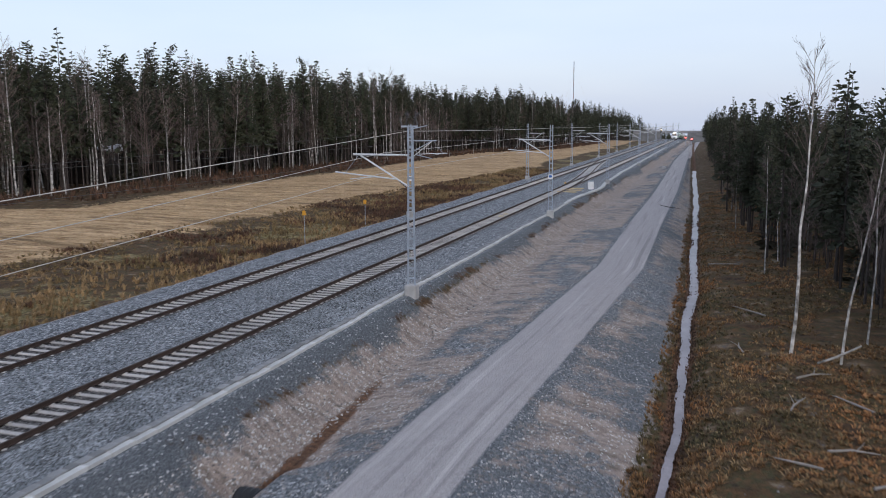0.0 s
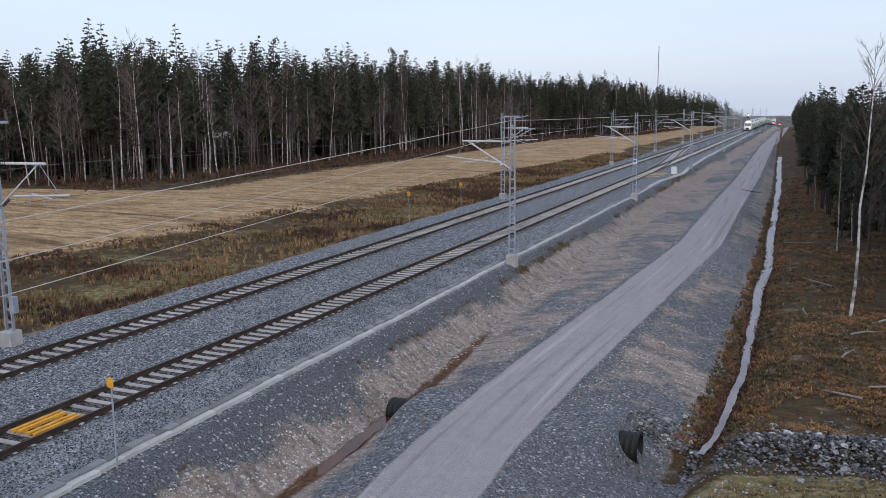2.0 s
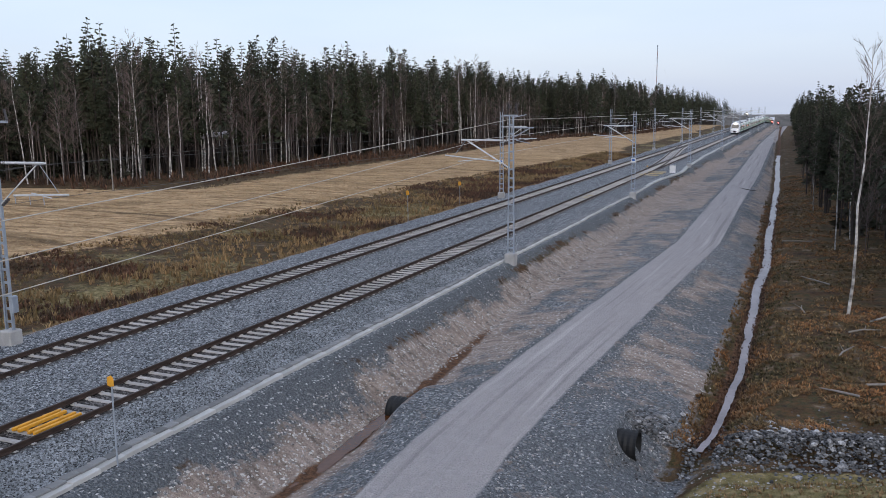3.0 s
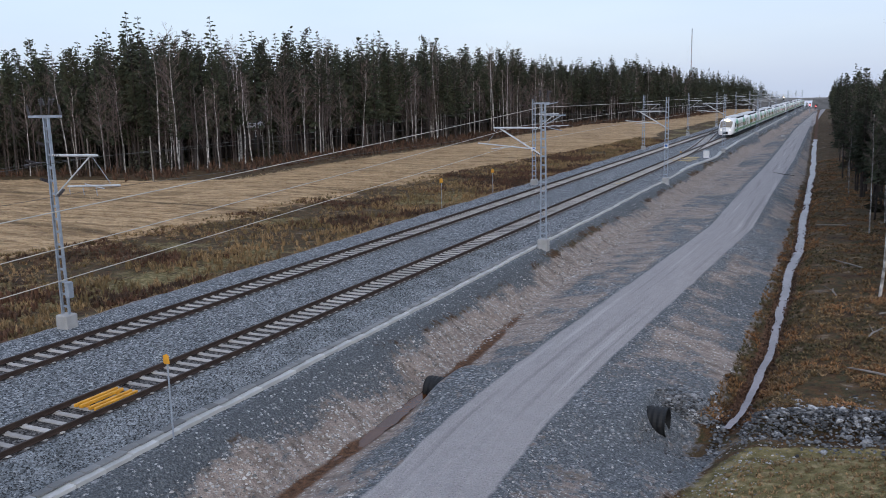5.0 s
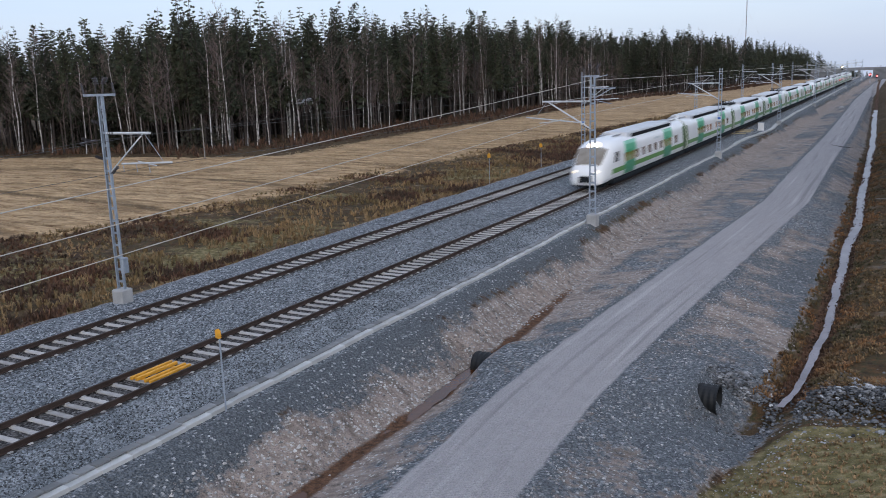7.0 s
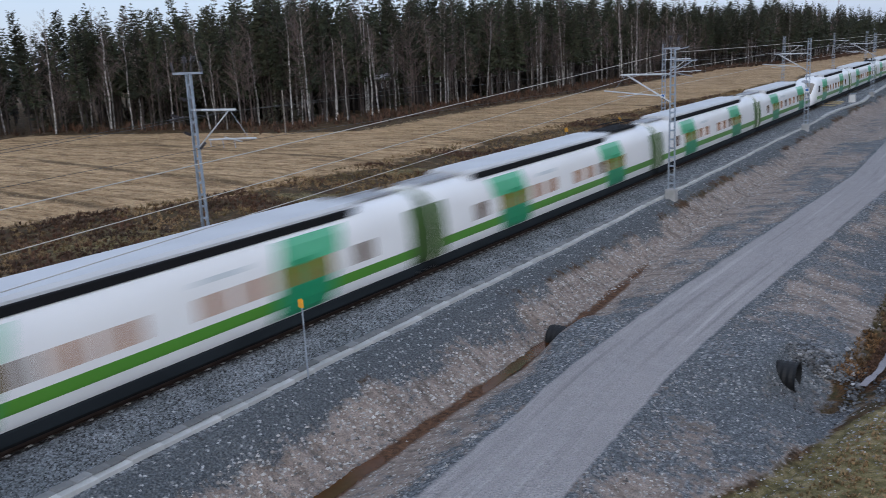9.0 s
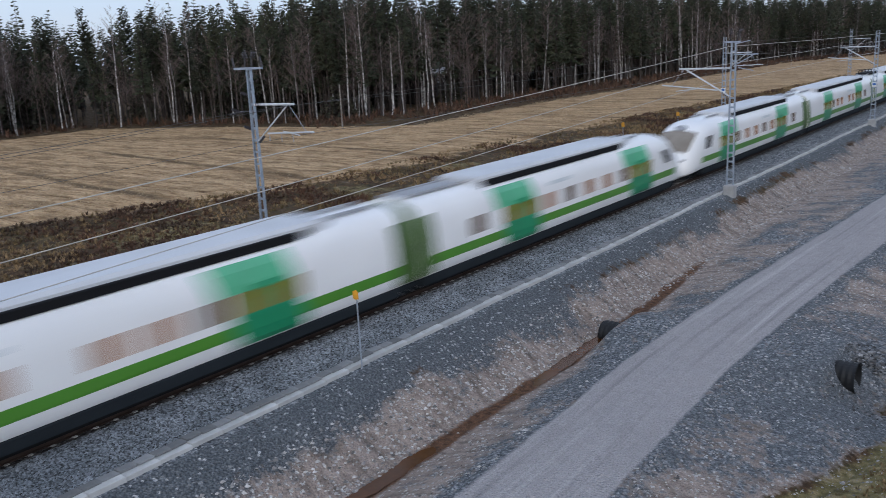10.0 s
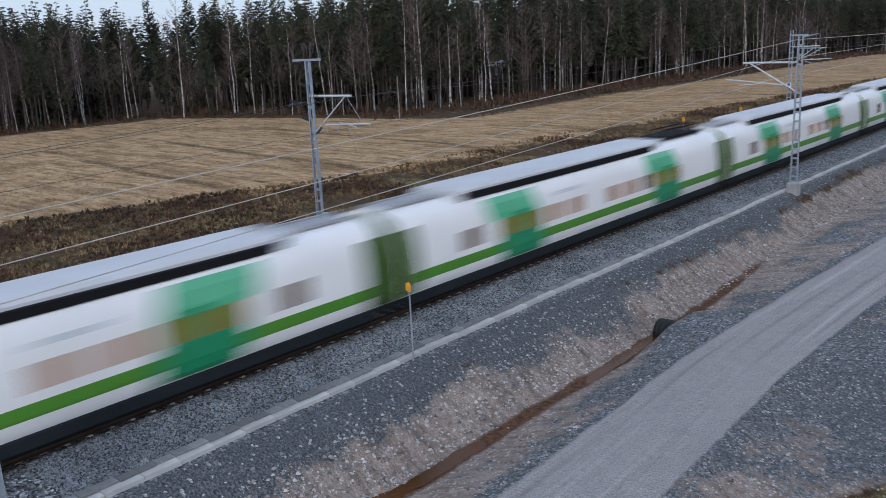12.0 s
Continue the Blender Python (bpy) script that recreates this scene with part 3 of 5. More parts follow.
def build_track(centre, label, first, count, end):
    t = thing("railway_track", label, "track", kind="structure")
    ys = [-40, end]
    for r in (-0.797, 0.797):
        part("rail", Shape().loft([rail_section(centre + r, y) for y in ys]), STEEL_RAIL, t, "dark rust-brown steel rail")
    me = sleeper_mesh().mesh("sleeper", SLEEPER)
    y, k, rest = -12.0, 0, Shape()
    rng = random.Random(int(-centre * 10))
    while y < end:
        if y >= first and k < count:
            ob = part("sleeper", me, SLEEPER, t)
            ob.location = (centre + rng.uniform(-0.01, 0.01), y, rng.uniform(-0.012, 0.004))
            ob.rotation_euler = (0, 0, rng.uniform(-0.01, 0.01))
            k += 1
        else:
            rest.box(centre - 1.3, centre + 1.3, y - 0.09, y + 0.09, -0.40, -0.192)
        y += 0.61
    tagged(part("sleepers", rest, SLEEPER, t), kind="stuff")


build_track(NEAR, "straight railway track on pale concrete sleepers in grey ballast", 8, 240, 502)
build_track(FAR, "parallel railway track on weathered concrete sleepers in ballast", 14, 240, 502)


def build_duct():
    """A cable duct of concrete channels with loose lids beside the track."""
    t = thing("cable_duct", "pale concrete cable duct with lids beside the ballast", "cable duct", kind="structure")
    rng = random.Random(4)
    trough = Shape().box(-0.24, 0.24, -0.49, 0.49, -0.45, -0.235, c=0.01).mesh("channel", DUCT)
    lid = Shape().box(-0.25, 0.02, -0.237, 0.237, -0.235, -0.175, c=0.012).mesh("lid", LID)
    rest = Shape()
    y, k = 6.0, 0
    while y < 330:
        x = lerp(y, [(115, -17.66), (129, -16.75), (134, -16.8), (142, -17.3), (174, -17.9), (330, -18.5)]) + 0.05 * math.sin(y * 0.21) + 0.03 * math.sin(y * 0.9)
        if y < 105:
            c = part("channel", trough, DUCT, t)
            c.location, c.rotation_euler = (x, y, rng.uniform(-0.02, 0.02)), (rng.uniform(-0.01, 0.01), 0, rng.uniform(-0.015, 0.015))
            for o in (-0.247, 0.247):
                d = part("lid", lid, LID, t)
                d.location, d.rotation_euler = (x + rng.uniform(-0.03, 0.02), y + o, rng.uniform(-0.01, 0.02)), (rng.uniform(-0.02, 0.02), rng.uniform(-0.03, 0.03), rng.uniform(-0.04, 0.04))
        else:
            rest.box(x - 0.25, x + 0.25, y - 0.49, y + 0.49, -0.4, -0.2)
        y += 0.99
    tagged(part("channels", rest, DUCT, t), kind="stuff")


build_duct()


# ---- overhead line masts ----
def build_mast(x, y, side, h, label, top_bar=0.0, arm=True, sign=False):
    """A ladder-like steel mast on a concrete foot. side: +1 if its track lies to the east, -1 to the west."""
    z0 = ground_at(x, y)
    t = thing("catenary_mast", label, "mast", "masts along the railway", m=pose(x, y, 0))
    part("foundation", Shape().box(-0.33, 0.33, -0.33, 0.33, z0 - 0.4, z0 + 0.62, c=0.05), CONCRETE, t, "pale concrete foundation block")
    w0, w1, zb = 0.20, 0.12, z0 + 0.62
    W = lambda z: w0 + (w1 - w0) * (z - zb) / (h - zb)
    for s in (-1, 1):
        leg = Shape()
        for o in (-0.05, 0.05):
            leg.bar((s * w0, o, zb), (s * w1, o, h), 0.075, 0.014)
        leg.bar((s * (w0 + 0.03), 0, zb), (s * (w1 + 0.03), 0, h), 0.012, 0.11)
        part("leg", leg, GALV, t)
    z = zb + 0.35
    while z < h - 0.1:
        part("rung", Shape().bar((-W(z), 0, z), (W(z), 0, z), 0.02, 0.11), GALV, t)
        z += 0.55
    if top_bar:
        part("crossarm", Shape().bar((-top_bar / 2 - 0.05, 0, h + 0.05), (top_bar / 2 - 0.05, 0, h + 0.05), 0.10, 0.10), GALV, t)
        for s in (-0.5, 0.5):
            ins = Shape()
            px = s * top_bar - 0.05
            ins.tube((px, 0, h + 0.1), (px - 0.1, 0, h + 0.55), 0.05, 0.04, 8)
            part("insulator", ins, INSUL, t)
        for px in (-0.25, 0.2):
            ins = Shape().tube((px, 0, h + 0.1), (px + 0.1, 0, h + 0.85), 0.035, n=6)
            for k in range(4):
                ins.tube((px + 0.1 + 0.05 * k * (1 if px > 0 else -0.4), 0, h + 0.52 + 0.07 * k), (px + 0.1 + 0.05 * k * (1 if px > 0 else -0.4), 0, h + 0.57 + 0.07 * k), 0.12, 0.07, 8)
            part("insulator", ins, INSUL, t)
    if arm:
        s = side
        reach = 3.35 if side < 0 else 2.75
        # cantilever, its strut, and the steady arm over the track
        part("cantilever", Shape().tube((s * 0.15, 0, 7.32), (s * reach, 0, 7.34), 0.055, n=8), ARM, t)
        part("strut", Shape().tube((s * 0.12, 0, 5.62), (s * (reach - 0.45), 0, 7.28), 0.05 if s < 0 else 0.032, n=8), ARM, t)
        part("steady_arm", Shape().tube((s * 0.9, 0, 6.02), (s * (reach + 1.1), 0, 6.36 if side < 0 else 6.14), 0.04, n=8).tube((s * 1.9, 0, 6.15), (s * (reach + 0.2), 0, 5.98), 0.026, n=6), ARM, t)
        part("brace", Shape().tube((s * (reach - 0.3), 0, 7.28), (s * (reach + 0.6), 0, 6.2), 0.012, n=5), GALV, t)
        for z, zz in ((7.32, 7.325), (5.62, 5.85)):
            ins = Shape()
            for k in range(4):
                u = 0.28 + 0.1 * k
                ins.tube((s * u, 0, z + (zz - z) * k / 3), (s * (u + 0.05), 0, z + (zz - z) * (k + 0.5) / 3), 0.075, 0.04, 8)
            part("insulator", ins, INSUL, t)
    if top_bar and side < 0:
        part("bracket", Shape().bar((0, 0, 8.1), (1.45, 0, 8.1), 0.06, 0.06).bar((0.2, 0, 7.55), (1.2, 0, 8.08), 0.05, 0.05), GALV, t)
        part("bracket", Shape().bar((0.3, 0, 7.35), (1.2, 0, 7.15), 0.04, 0.04), GALV, t)
        part("bracket", Shape().bar((0.05, 0, 8.72), (0.95, 0, 8.9), 0.09, 0.05), GALV, t)
    if top_bar and side > 0:
        box_ = Shape().box(0.22, 0.44, -0.16, 0.16, 1.15, 1.85, c=0.03)
        part("switch_box", box_, GALV, t, "grey steel switch box")
        for hx, hz in ((-0.95, 6.98), (-0.2, 7.75), (-0.2, 6.2)):
            hang = Shape()
            for k in range(6):
                hang.tube((hx - 0.09 * k, 0, hz + 0.02 * k), (hx - 0.09 * k - 0.05, 0, hz + 0.02 * k), 0.075, 0.05, 8)
            part("insulator", hang, INSUL, t)
        for hx in (0.95, 1.75, 2.5):
            part("dropper", Shape().tube((hx, 0, 6.08), (hx + 0.04, 0, 5.68), 0.014, n=5), GALV, t)
        part("tension_insulator", Shape().tube((-1.6, 0, 6.85), (-0.6, 0, 7.0), 0.05, 0.05, 8).tube((-0.6, 0, 7.0), (-0.15, 0, 7.02), 0.02, n=6), INSUL, t)
    if sign:
        part("sign", Shape().box(-0.22, 0.22, -0.20, -0.18, 3.42, 3.86, c=0.004), SIGNWHITE, t, "white sign with a blue field")
        part("sign_field", Shape().box(-0.15, 0.15, -0.206, -0.201, 3.56, 3.80), SIGNBLUE, t)
    return t


MASTS_E = [(-17.05, 51.4), (-17.05, 93.2), (-17.05, 142), (-17.05, 200), (-17.05, 255), (-17.05, 308), (-17.05, 360), (-17.05, 415)]
MASTS_W = [(-30.4, 25.6), (-29.9, 87.0), (-30.6, 146), (-30.6, 192), (-30.6, 238), (-30.6, 282), (-30.6, 325), (-30.6, 370), (-30.6, 415)]
build_mast(-17.05, 5.2, -1, 7.4, "grey anchor mast beside the cable duct", arm=False)
for i, (x, y) in enumerate(MASTS_E):
    build_mast(x, y, -1, 8.8, "grey galvanised lattice mast on a concrete foot", 0.9 if i == 0 else 0, sign=i == 1)
for i, (x, y) in enumerate(MASTS_W):
    build_mast(x, y, 1, 8.9, "tall blue-grey ladder mast on a concrete block", 1.9 if i == 0 else 0, sign=i == 1)


# ---- wires ----
def wire(name, label, points, r=0.013, sag=0.0, material=None):
    """A wire through the points, sagging between them, with a small gap of slack."""
    line = []
    for a, b in zip(points, points[1:]):
        a, b = Vector(a), Vector(b)
        line += [a.lerp(b, i / 8) - Vector((0, 0, sag * 4 * (i / 8) * (1 - i / 8))) for i in range(8)]
    line.append(Vector(points[-1]))
    s = Shape().loft([[p + Vector((r * math.cos(k * 1.2566), 0, r * math.sin(k * 1.2566))) for k in range(5)] for p in line])
    ob = new(name, s.mesh(name, material or WIRE))
    return tagged(ob, label, "wire", "overhead wires")


def build_wires():
    # near track: messenger and contact wire, running out to the anchor mast before the bridge
    ys = [y for x, y in MASTS_E[1:]]
    messenger = [(-17.15, 5.5, 5.55), (-18.63, 51.4, 7.43)] + [(NEAR + 0.2, y, 7.4) for y in ys]
    contact = [(-17.15, 5.5, 4.78), (-18.82, 51.4, 6.3)] + [(NEAR + (0.25 if i % 2 else -0.25), y, 6.05) for i, y in enumerate(ys)]
    wire("messenger_wire", "pale messenger wire above the near track", messenger, 0.014, 0.05)
    wire("contact_wire", "pale copper contact wire above the near track", contact, 0.014, 0.0)
    wire("feeder_wire", "pale feeder wire along the masts", [(-17.05, 5.5, 6.5), (-17.25, 51.4, 8.6)] + [(-16.9, y, 8.5) for y in ys], 0.015, 0.06)
    wire("return_wire", "thin return wire along the masts", [(-15.75, 51.4, 8.1)] + [(-15.9, y, 7.9) for y in ys], 0.010, 0.2, WIRE_DARK)
    far = [y for x, y in MASTS_W]
    wire("messenger_wire", "thin messenger wire above the far track", [(FAR, -12.0, 5.9)] + [(FAR - 0.2, y, 7.3) for y in far], 0.009, 0.15, WIRE_DARK)
    wire("contact_wire", "thin contact wire above the far track", [(FAR, -12.0, 4.9)] + [(FAR + (0.3 if i % 2 else -0.3), y, 5.95) for i, y in enumerate(far)], 0.009, 0.0, WIRE_DARK)
    wire("feeder_wire", "dark feeder wire on the far masts", [(-31.2, -12.0, 5.6), (-31.4, 25.6, 6.95), (-30.9, 87.0, 8.3)] + [(-31.2, y, 8.4) for y in far[2:]], 0.010, 0.15, WIRE_DARK)
    # droppers between messenger and contact wire
    s = Shape()
    for y0, y1 in zip([51.4] + ys, ys):
        for k in range(1, 6):
            y = y0 + (y1 - y0) * k / 6
            s.tube((NEAR + 0.1, y, 6.06), (NEAR + 0.15, y, 7.3), 0.006, n=4, cap=False)
    tagged(new("dropper_wires", s.mesh("dropper_wires", WIRE)), "thin droppers between the overhead wires", "wire", "overhead wires", "stuff")


build_wires()


# ---- the train ----
PROFILE = [(1.46, 0.68), (1.56, 0.90), (1.60, 1.20), (1.60, 1.70), (1.575, 2.20), (1.50, 2.70), (1.41, 3.10), (1.26, 3.42), (1.00, 3.62), (0.55, 3.72), (0.0, 3.75)]
NOSE = [(0.0, 0.80, 1.15), (0.08, 1.02, 1.42), (0.25, 1.22, 1.66), (0.6, 1.37, 2.02), (1.1, 1.47, 2.50), (1.7, 1.53, 3.00), (2.3, 1.565, 3.40), (3.1, 1.59, 3.66), (4.2, 1.60, 3.75)]


def side_x(z):
    return lerp(z, [(b, a) for a, b in PROFILE])


def car_ring(y, w=1.6, top=3.75, low=0.68):
    f = (top - low) / 3.07
    half = [(a * w / 1.6, low + (b - 0.68) * f) for a, b in PROFILE]
    return [(a, y, b) for a, b in half] + [(-a, y, b) for a, b in half[-2::-1]]


def skin(shape, y0, y1, z0, z1, proud, side, slant=0.0):
    """A strip on the flank that follows its curve. slant: how far its top lies ahead of its foot."""
    zs = [z0] + [b for a, b in PROFILE if z0 + 0.02 < b < z1 - 0.02] + [z1]
    rows = []
    for z in zs:
        o = slant * (z - z0)
        rows.append([(side * (side_x(z) + proud), y0 + o, z), (side * (side_x(z) + proud), y1 + o, z), (side * (side_x(z) - 0.02), y1 + o, z), (side * (side_x(z) - 0.02), y0 + o, z)])
    if side < 0:
        rows = [r[::-1] for r in rows]
    return shape.loft(rows)


def build_car(length, nose, pantograph, label, lit=False):
    """One car along y; its front (towards -y) carries the cab when nose is set."""
    t = thing("railway_car", label, "train car", "cars of the express train")
    e = length / 2
    y1 = e - 0.45
    if nose:
        tip = -e + 0.1
        rings = [car_ring(tip + d, w, top, 0.68 - 0.2 * max(0, 1 - d / 2)) for d, w, top in NOSE] + [car_ring(y1)]
    else:
        tip = -y1
        rings = [car_ring(-y1), car_ring(y1)]
    part("body", Shape().loft(rings), WHITE, t, "glossy white car body", smooth=True)
    flat_from = tip + (4.4 if nose else 0.0)
    part("skirt", Shape().box(-1.555, 1.555, tip + (2.2 if nose else 0), y1, 0.36, 0.70, c=0.02), DARK, t, "dark grey underfloor skirt")
    part("underframe", Shape().box(-1.35, 1.35, tip + (2.6 if nose else 0.2), y1 - 0.1, 0.19, 0.36, c=0.02), BLACK, t, "black underframe equipment")
    for yb in (-e + (4.8 if nose else 3.6), e - 3.6):
        bogie = Shape().box(-1.15, 1.15, yb - 1.7, yb + 1.7, 0.25, 0.35, c=0.03)
        bg = part("bogie", bogie, BLACK, t, "black bogie")
        for yy in (yb - 1.35, yb + 1.35):
            wh = Shape()
            for s in (-1, 1):
                wh.tube((s * 0.73, yy, 0.445), (s * 0.87, yy, 0.445), 0.445, n=20)
            wh.tube((-0.8, yy, 0.445), (0.8, yy, 0.445), 0.08, n=8)
            part("wheelset", wh, STEEL_RAIL, bg, "steel wheelset")
    # gangway between the cars
    part("gangway", Shape().loft([car_ring(y1, 1.55, 3.6, 0.7), car_ring(e + 0.46, 1.55, 3.6, 0.7)]), OLIVE, t, "olive-green gangway bellows")
    # the roof's raised fairing, with dark louvres along its edges
    r0, r1 = (-e + 7.6, e - 5.0) if nose else (-e + (7.2 if pantograph else 4.0), e - 4.0)
    fair = lambda y, k: [(1.12 * k, y, 3.52), (1.10 * k, y, 3.84), (0.98 * k, y, 3.95), (-0.98 * k, y, 3.95), (-1.10 * k, y, 3.84), (-1.12 * k, y, 3.52)]
    part("roof_fairing", Shape().loft([fair(r0, 0.93), fair(r0 + 0.5, 1.0), fair(r1 - 0.5, 1.0), fair(r1, 0.93)]), FAIRING, t, "grey-white raised roof fairing")
    for s in (-1, 1):
        part("louvre", Shape().box(s * 1.17 - 0.07, s * 1.17 + 0.07, r0 + 1.2, r1 - 0.4, 3.50, 3.76, c=0.02), BLACK, t, "black roof louvre")
        for ra, rb in ((-y1 + (5 if nose else 0.5), r0), (r1, y1 - 0.3)):
            part("roof_conduit", Shape().bar((s * 0.55, ra, 3.80), (s * 0.55, rb, 3.80), 0.12, 0.1), ROOF, t, "grey roof conduit")
    part("roof_walkway", Shape().box(-0.5, 0.5, r1 + 0.1, y1 - 0.4, 3.74, 3.80, c=0.01), ROOF, t, "grey roof panel")
    if pantograph:
        base = Shape().box(-0.75, 0.75, -y1 + 1.2, -y1 + 5.6, 3.76, 3.92, c=0.03)
        for px in (-0.5, 0.5):
            for py in (1.6, 3.4, 5.2):
                base.tube((px, -y1 + py, 3.9), (px, -y1 + py, 4.15), 0.07, 0.06, 8)
        panto = part("pantograph", base, BLACK, t, "black folded pantograph")
        arm = Shape()
        for px in (-0.45, 0.45):
            arm.bar((px, -y1 + 1.6, 4.18), (px * 0.8, -y1 + 5.0, 4.22), 0.06, 0.06)
        arm.bar((-0.8, -y1 + 1.8, 4.28), (0.8, -y1 + 1.8, 4.28), 0.14, 0.05).bar((-0.8, -y1 + 2.2, 4.28), (0.8, -y1 + 2.2, 4.28), 0.14, 0.05)
        part("collector", arm, BLACK, panto)
    # flanks: a green waist band, emerald door bays, lit windows
    bays = [-e + 6.9, e - 7.9] if nose else [-e + 7.3, e - 7.7]
    for s in (-1, 1):
        band = Shape()
        skin(band, flat_from - (2.4 if nose else 0), y1 - 0.03, 1.12, 1.50, 0.008, s)
        part("waist_band", band, GREEN, t, "grass-green waist band")
        for ya, yb in ((y1 - 0.85, y1 - 0.01),) if nose else ((y1 - 0.85, y1 - 0.01), (-y1 + 0.01, -y1 + 0.6)):
            part("gangway_panel", skin(Shape(), ya, yb, 0.74, 3.1, 0.012, s), OLIVE, t, "olive-green end panel")
        for k, yb in enumerate(bays):
            lo = skin(Shape(), yb - 1.6, yb + 1.3, 0.74, 1.75, 0.012, s, 0.25)
            bay = part("door_bay", lo, TEAL, t, "emerald-green door bay")
            part("bay_top", skin(Shape(), yb - 1.2, yb + 2.0, 2.45, 3.36, 0.012, s, 0.3), TEAL_PALE, bay, "pale emerald panel")
            part("bay_window", skin(Shape(), yb - 1.45, yb + 1.55, 1.75, 2.45, 0.014, s), BAYGLASS, bay, "green-tinted lit window")
            part("door", skin(Shape(), yb - 0.55, yb + 0.45, 0.78, 2.62, 0.018, s), TEAL, bay, "emerald door leaf")
            part("door_window", skin(Shape(), yb - 0.35, yb + 0.25, 1.75, 2.40, 0.024, s), BAYGLASS, bay)
        first, last = bays[0] + 1.7, bays[1] - 1.9
        count = int((last - first + 0.5) / 1.62)
        for k in range(count):
            yw = first + 0.55 + (last - first - 1.1) * k / max(1, count - 1)
            if k == count // 2 and not nose:
                continue
            w = skin(Shape(), yw - 0.47, yw + 0.47, 1.76, 2.44, 0.010, s)
            part("window", w, LITGLASS if k % 3 and not lit else DIMGLASS, t, "warmly lit window" if k % 3 and not lit else "dark window")
        for yw in (e - 4.4,):
            part("window", skin(Shape(), yw - 0.5, yw + 0.5, 1.74, 2.46, 0.010, s), DIMGLASS, t, "dark window")
        part("lettering_bar", skin(Shape(), bays[1] - 4.6, bays[1] - 2.6, 2.78, 2.95, 0.008, s), BARS, t, "pale grey lettering bar")
        if nose:
            part("cab_window", skin(Shape(), tip + 2.55, tip + 3.35, 2.0, 2.75, 0.045, s, 0.65), DARKGLASS, t, "dark slanted cab window")
    if nose:
        # windscreen on the sloping front, lamps and coupler hatch
        W = lambda d: (lerp(d, [(a, b) for a, b, c in NOSE]), lerp(d, [(a, c) for a, b, c in NOSE]))
        rows = []
        for d in (0.55, 0.85, 1.15, 1.45, 1.75, 1.98):
            w, top = W(d)
            f = (top - 0.45) / 3.25
            xs = [-0.78, -0.5, -0.25, 0, 0.25, 0.5, 0.78]
            rows.append([(a * w, tip + d - 0.02, top + 0.035 - 0.19 * f * (abs(a) / 0.78) ** 2.6) for a in xs])
        part("windscreen", Shape().loft(rows, closed=False, cap=False), SCREEN, t, "large sloping windscreen, paled and faintly glowing for mirrored sky and cab light")
        w, top = W(2.2)
        part("roof_headlight", Shape().loft([[(0.42 * math.cos(a), tip + 2.2 + 0.20 * math.sin(a), 3.31 + h + 0.14 * math.sin(a)) for a in [6.2832 * i / 14 for i in range(14)]] for h in (0.0, 0.07)]), LAMP if lit else LENS, t, "bright roof headlight" if lit else "unlit roof headlight")
        for s in (-1, 1):
            lamp = Shape().loft([[(s * 0.86 + 0.2 * math.cos(a), tip + 0.26 - h + 0.25 * abs(s * 0.25 * math.cos(a)), 1.46 + 0.08 * math.sin(a)) for a in [6.2832 * i / 14 for i in range(14)]] for h in (0.0, 0.16)])
            part("headlight", lamp, LOW_LAMP if lit else LENS, t, "bright lower headlight" if lit else "unlit lower headlight")
        part("coupler_hatch", Shape().box(-0.52, 0.52, tip - 0.05, tip + 0.4, 0.62, 1.16, c=0.06), BLACK, t, "black coupler hatch")
        part("coupler", Shape().box(-0.2, 0.2, tip - 0.28, tip + 0.2, 0.70, 1.0, c=0.05), DARK, t, "dark steel coupler")
        part("snow_plough", Shape().loft([[(-1.25, tip + 1.2, 0.15), (0, tip + 0.25, 0.15), (1.25, tip + 1.2, 0.15)], [(-1.3, tip + 1.0, 0.52), (0, tip + 0.1, 0.52), (1.3, tip + 1.0, 0.52)]], closed=True, cap=False), DARK, t, "dark snow plough")
    return t


SPEED, FRONT_AT = 58.85, (6.5, 92.0)     # metres a second; the nose passes this y at this time
PACE = [(9.0, 0.0), (9.5, -0.5), (10.0, -1.8), (10.5, -0.8), (11.0, 0.0), (11.5, 1.0), (12.0, 0.0)]     # the train's slight unevenness
TRAIN = []
PLAN = [(27.6, True, False, 0), (28.0, False, False, 0), (28.0, False, True, 0), (28.0, False, True, 180), (28.0, False, False, 180), (27.6, True, False, 180)]
LABELS = ["white express end car with sloping windscreen and emerald bays", "white express middle car with emerald bays and green waist band", "white express car with folded pantograph on the roof"]
MASTERS = {}
place = 0.0
for unit in range(2):
    for ln, nose_, panto_, turn in PLAN:
        key = (ln, nose_, panto_, place == 0.0)
        if key not in MASTERS:
            MASTERS[key] = build_car(ln, nose_, panto_, LABELS[0] if nose_ else LABELS[2] if panto_ else LABELS[1], place == 0.0)
            car = MASTERS[key]
        else:
            car = copy_thing(MASTERS[key], Matrix.Identity(4))
        TRAIN.append((car, place + ln / 2, turn))
        place += ln
    place += 0.6


# ---- trees ----
def tuft(s, r, p, d, size):
    """A ragged needle tuft of crossing blades."""
    side = d.orthogonal().normalized()
    up = d.cross(side).normalized()
    for a in (r.uniform(0, 3.1), r.uniform(0, 3.1)):
        v = side * math.cos(a) + up * math.sin(a)
        q = p + d * size * r.uniform(0.8, 1.3)
        w = v * size * r.uniform(0.28, 0.5)
        mid = p.lerp(q, 0.5)
        s.add([p, mid + w, q, mid - w * r.uniform(0.6, 1.0)], [(0, 1, 2), (0, 2, 3)])


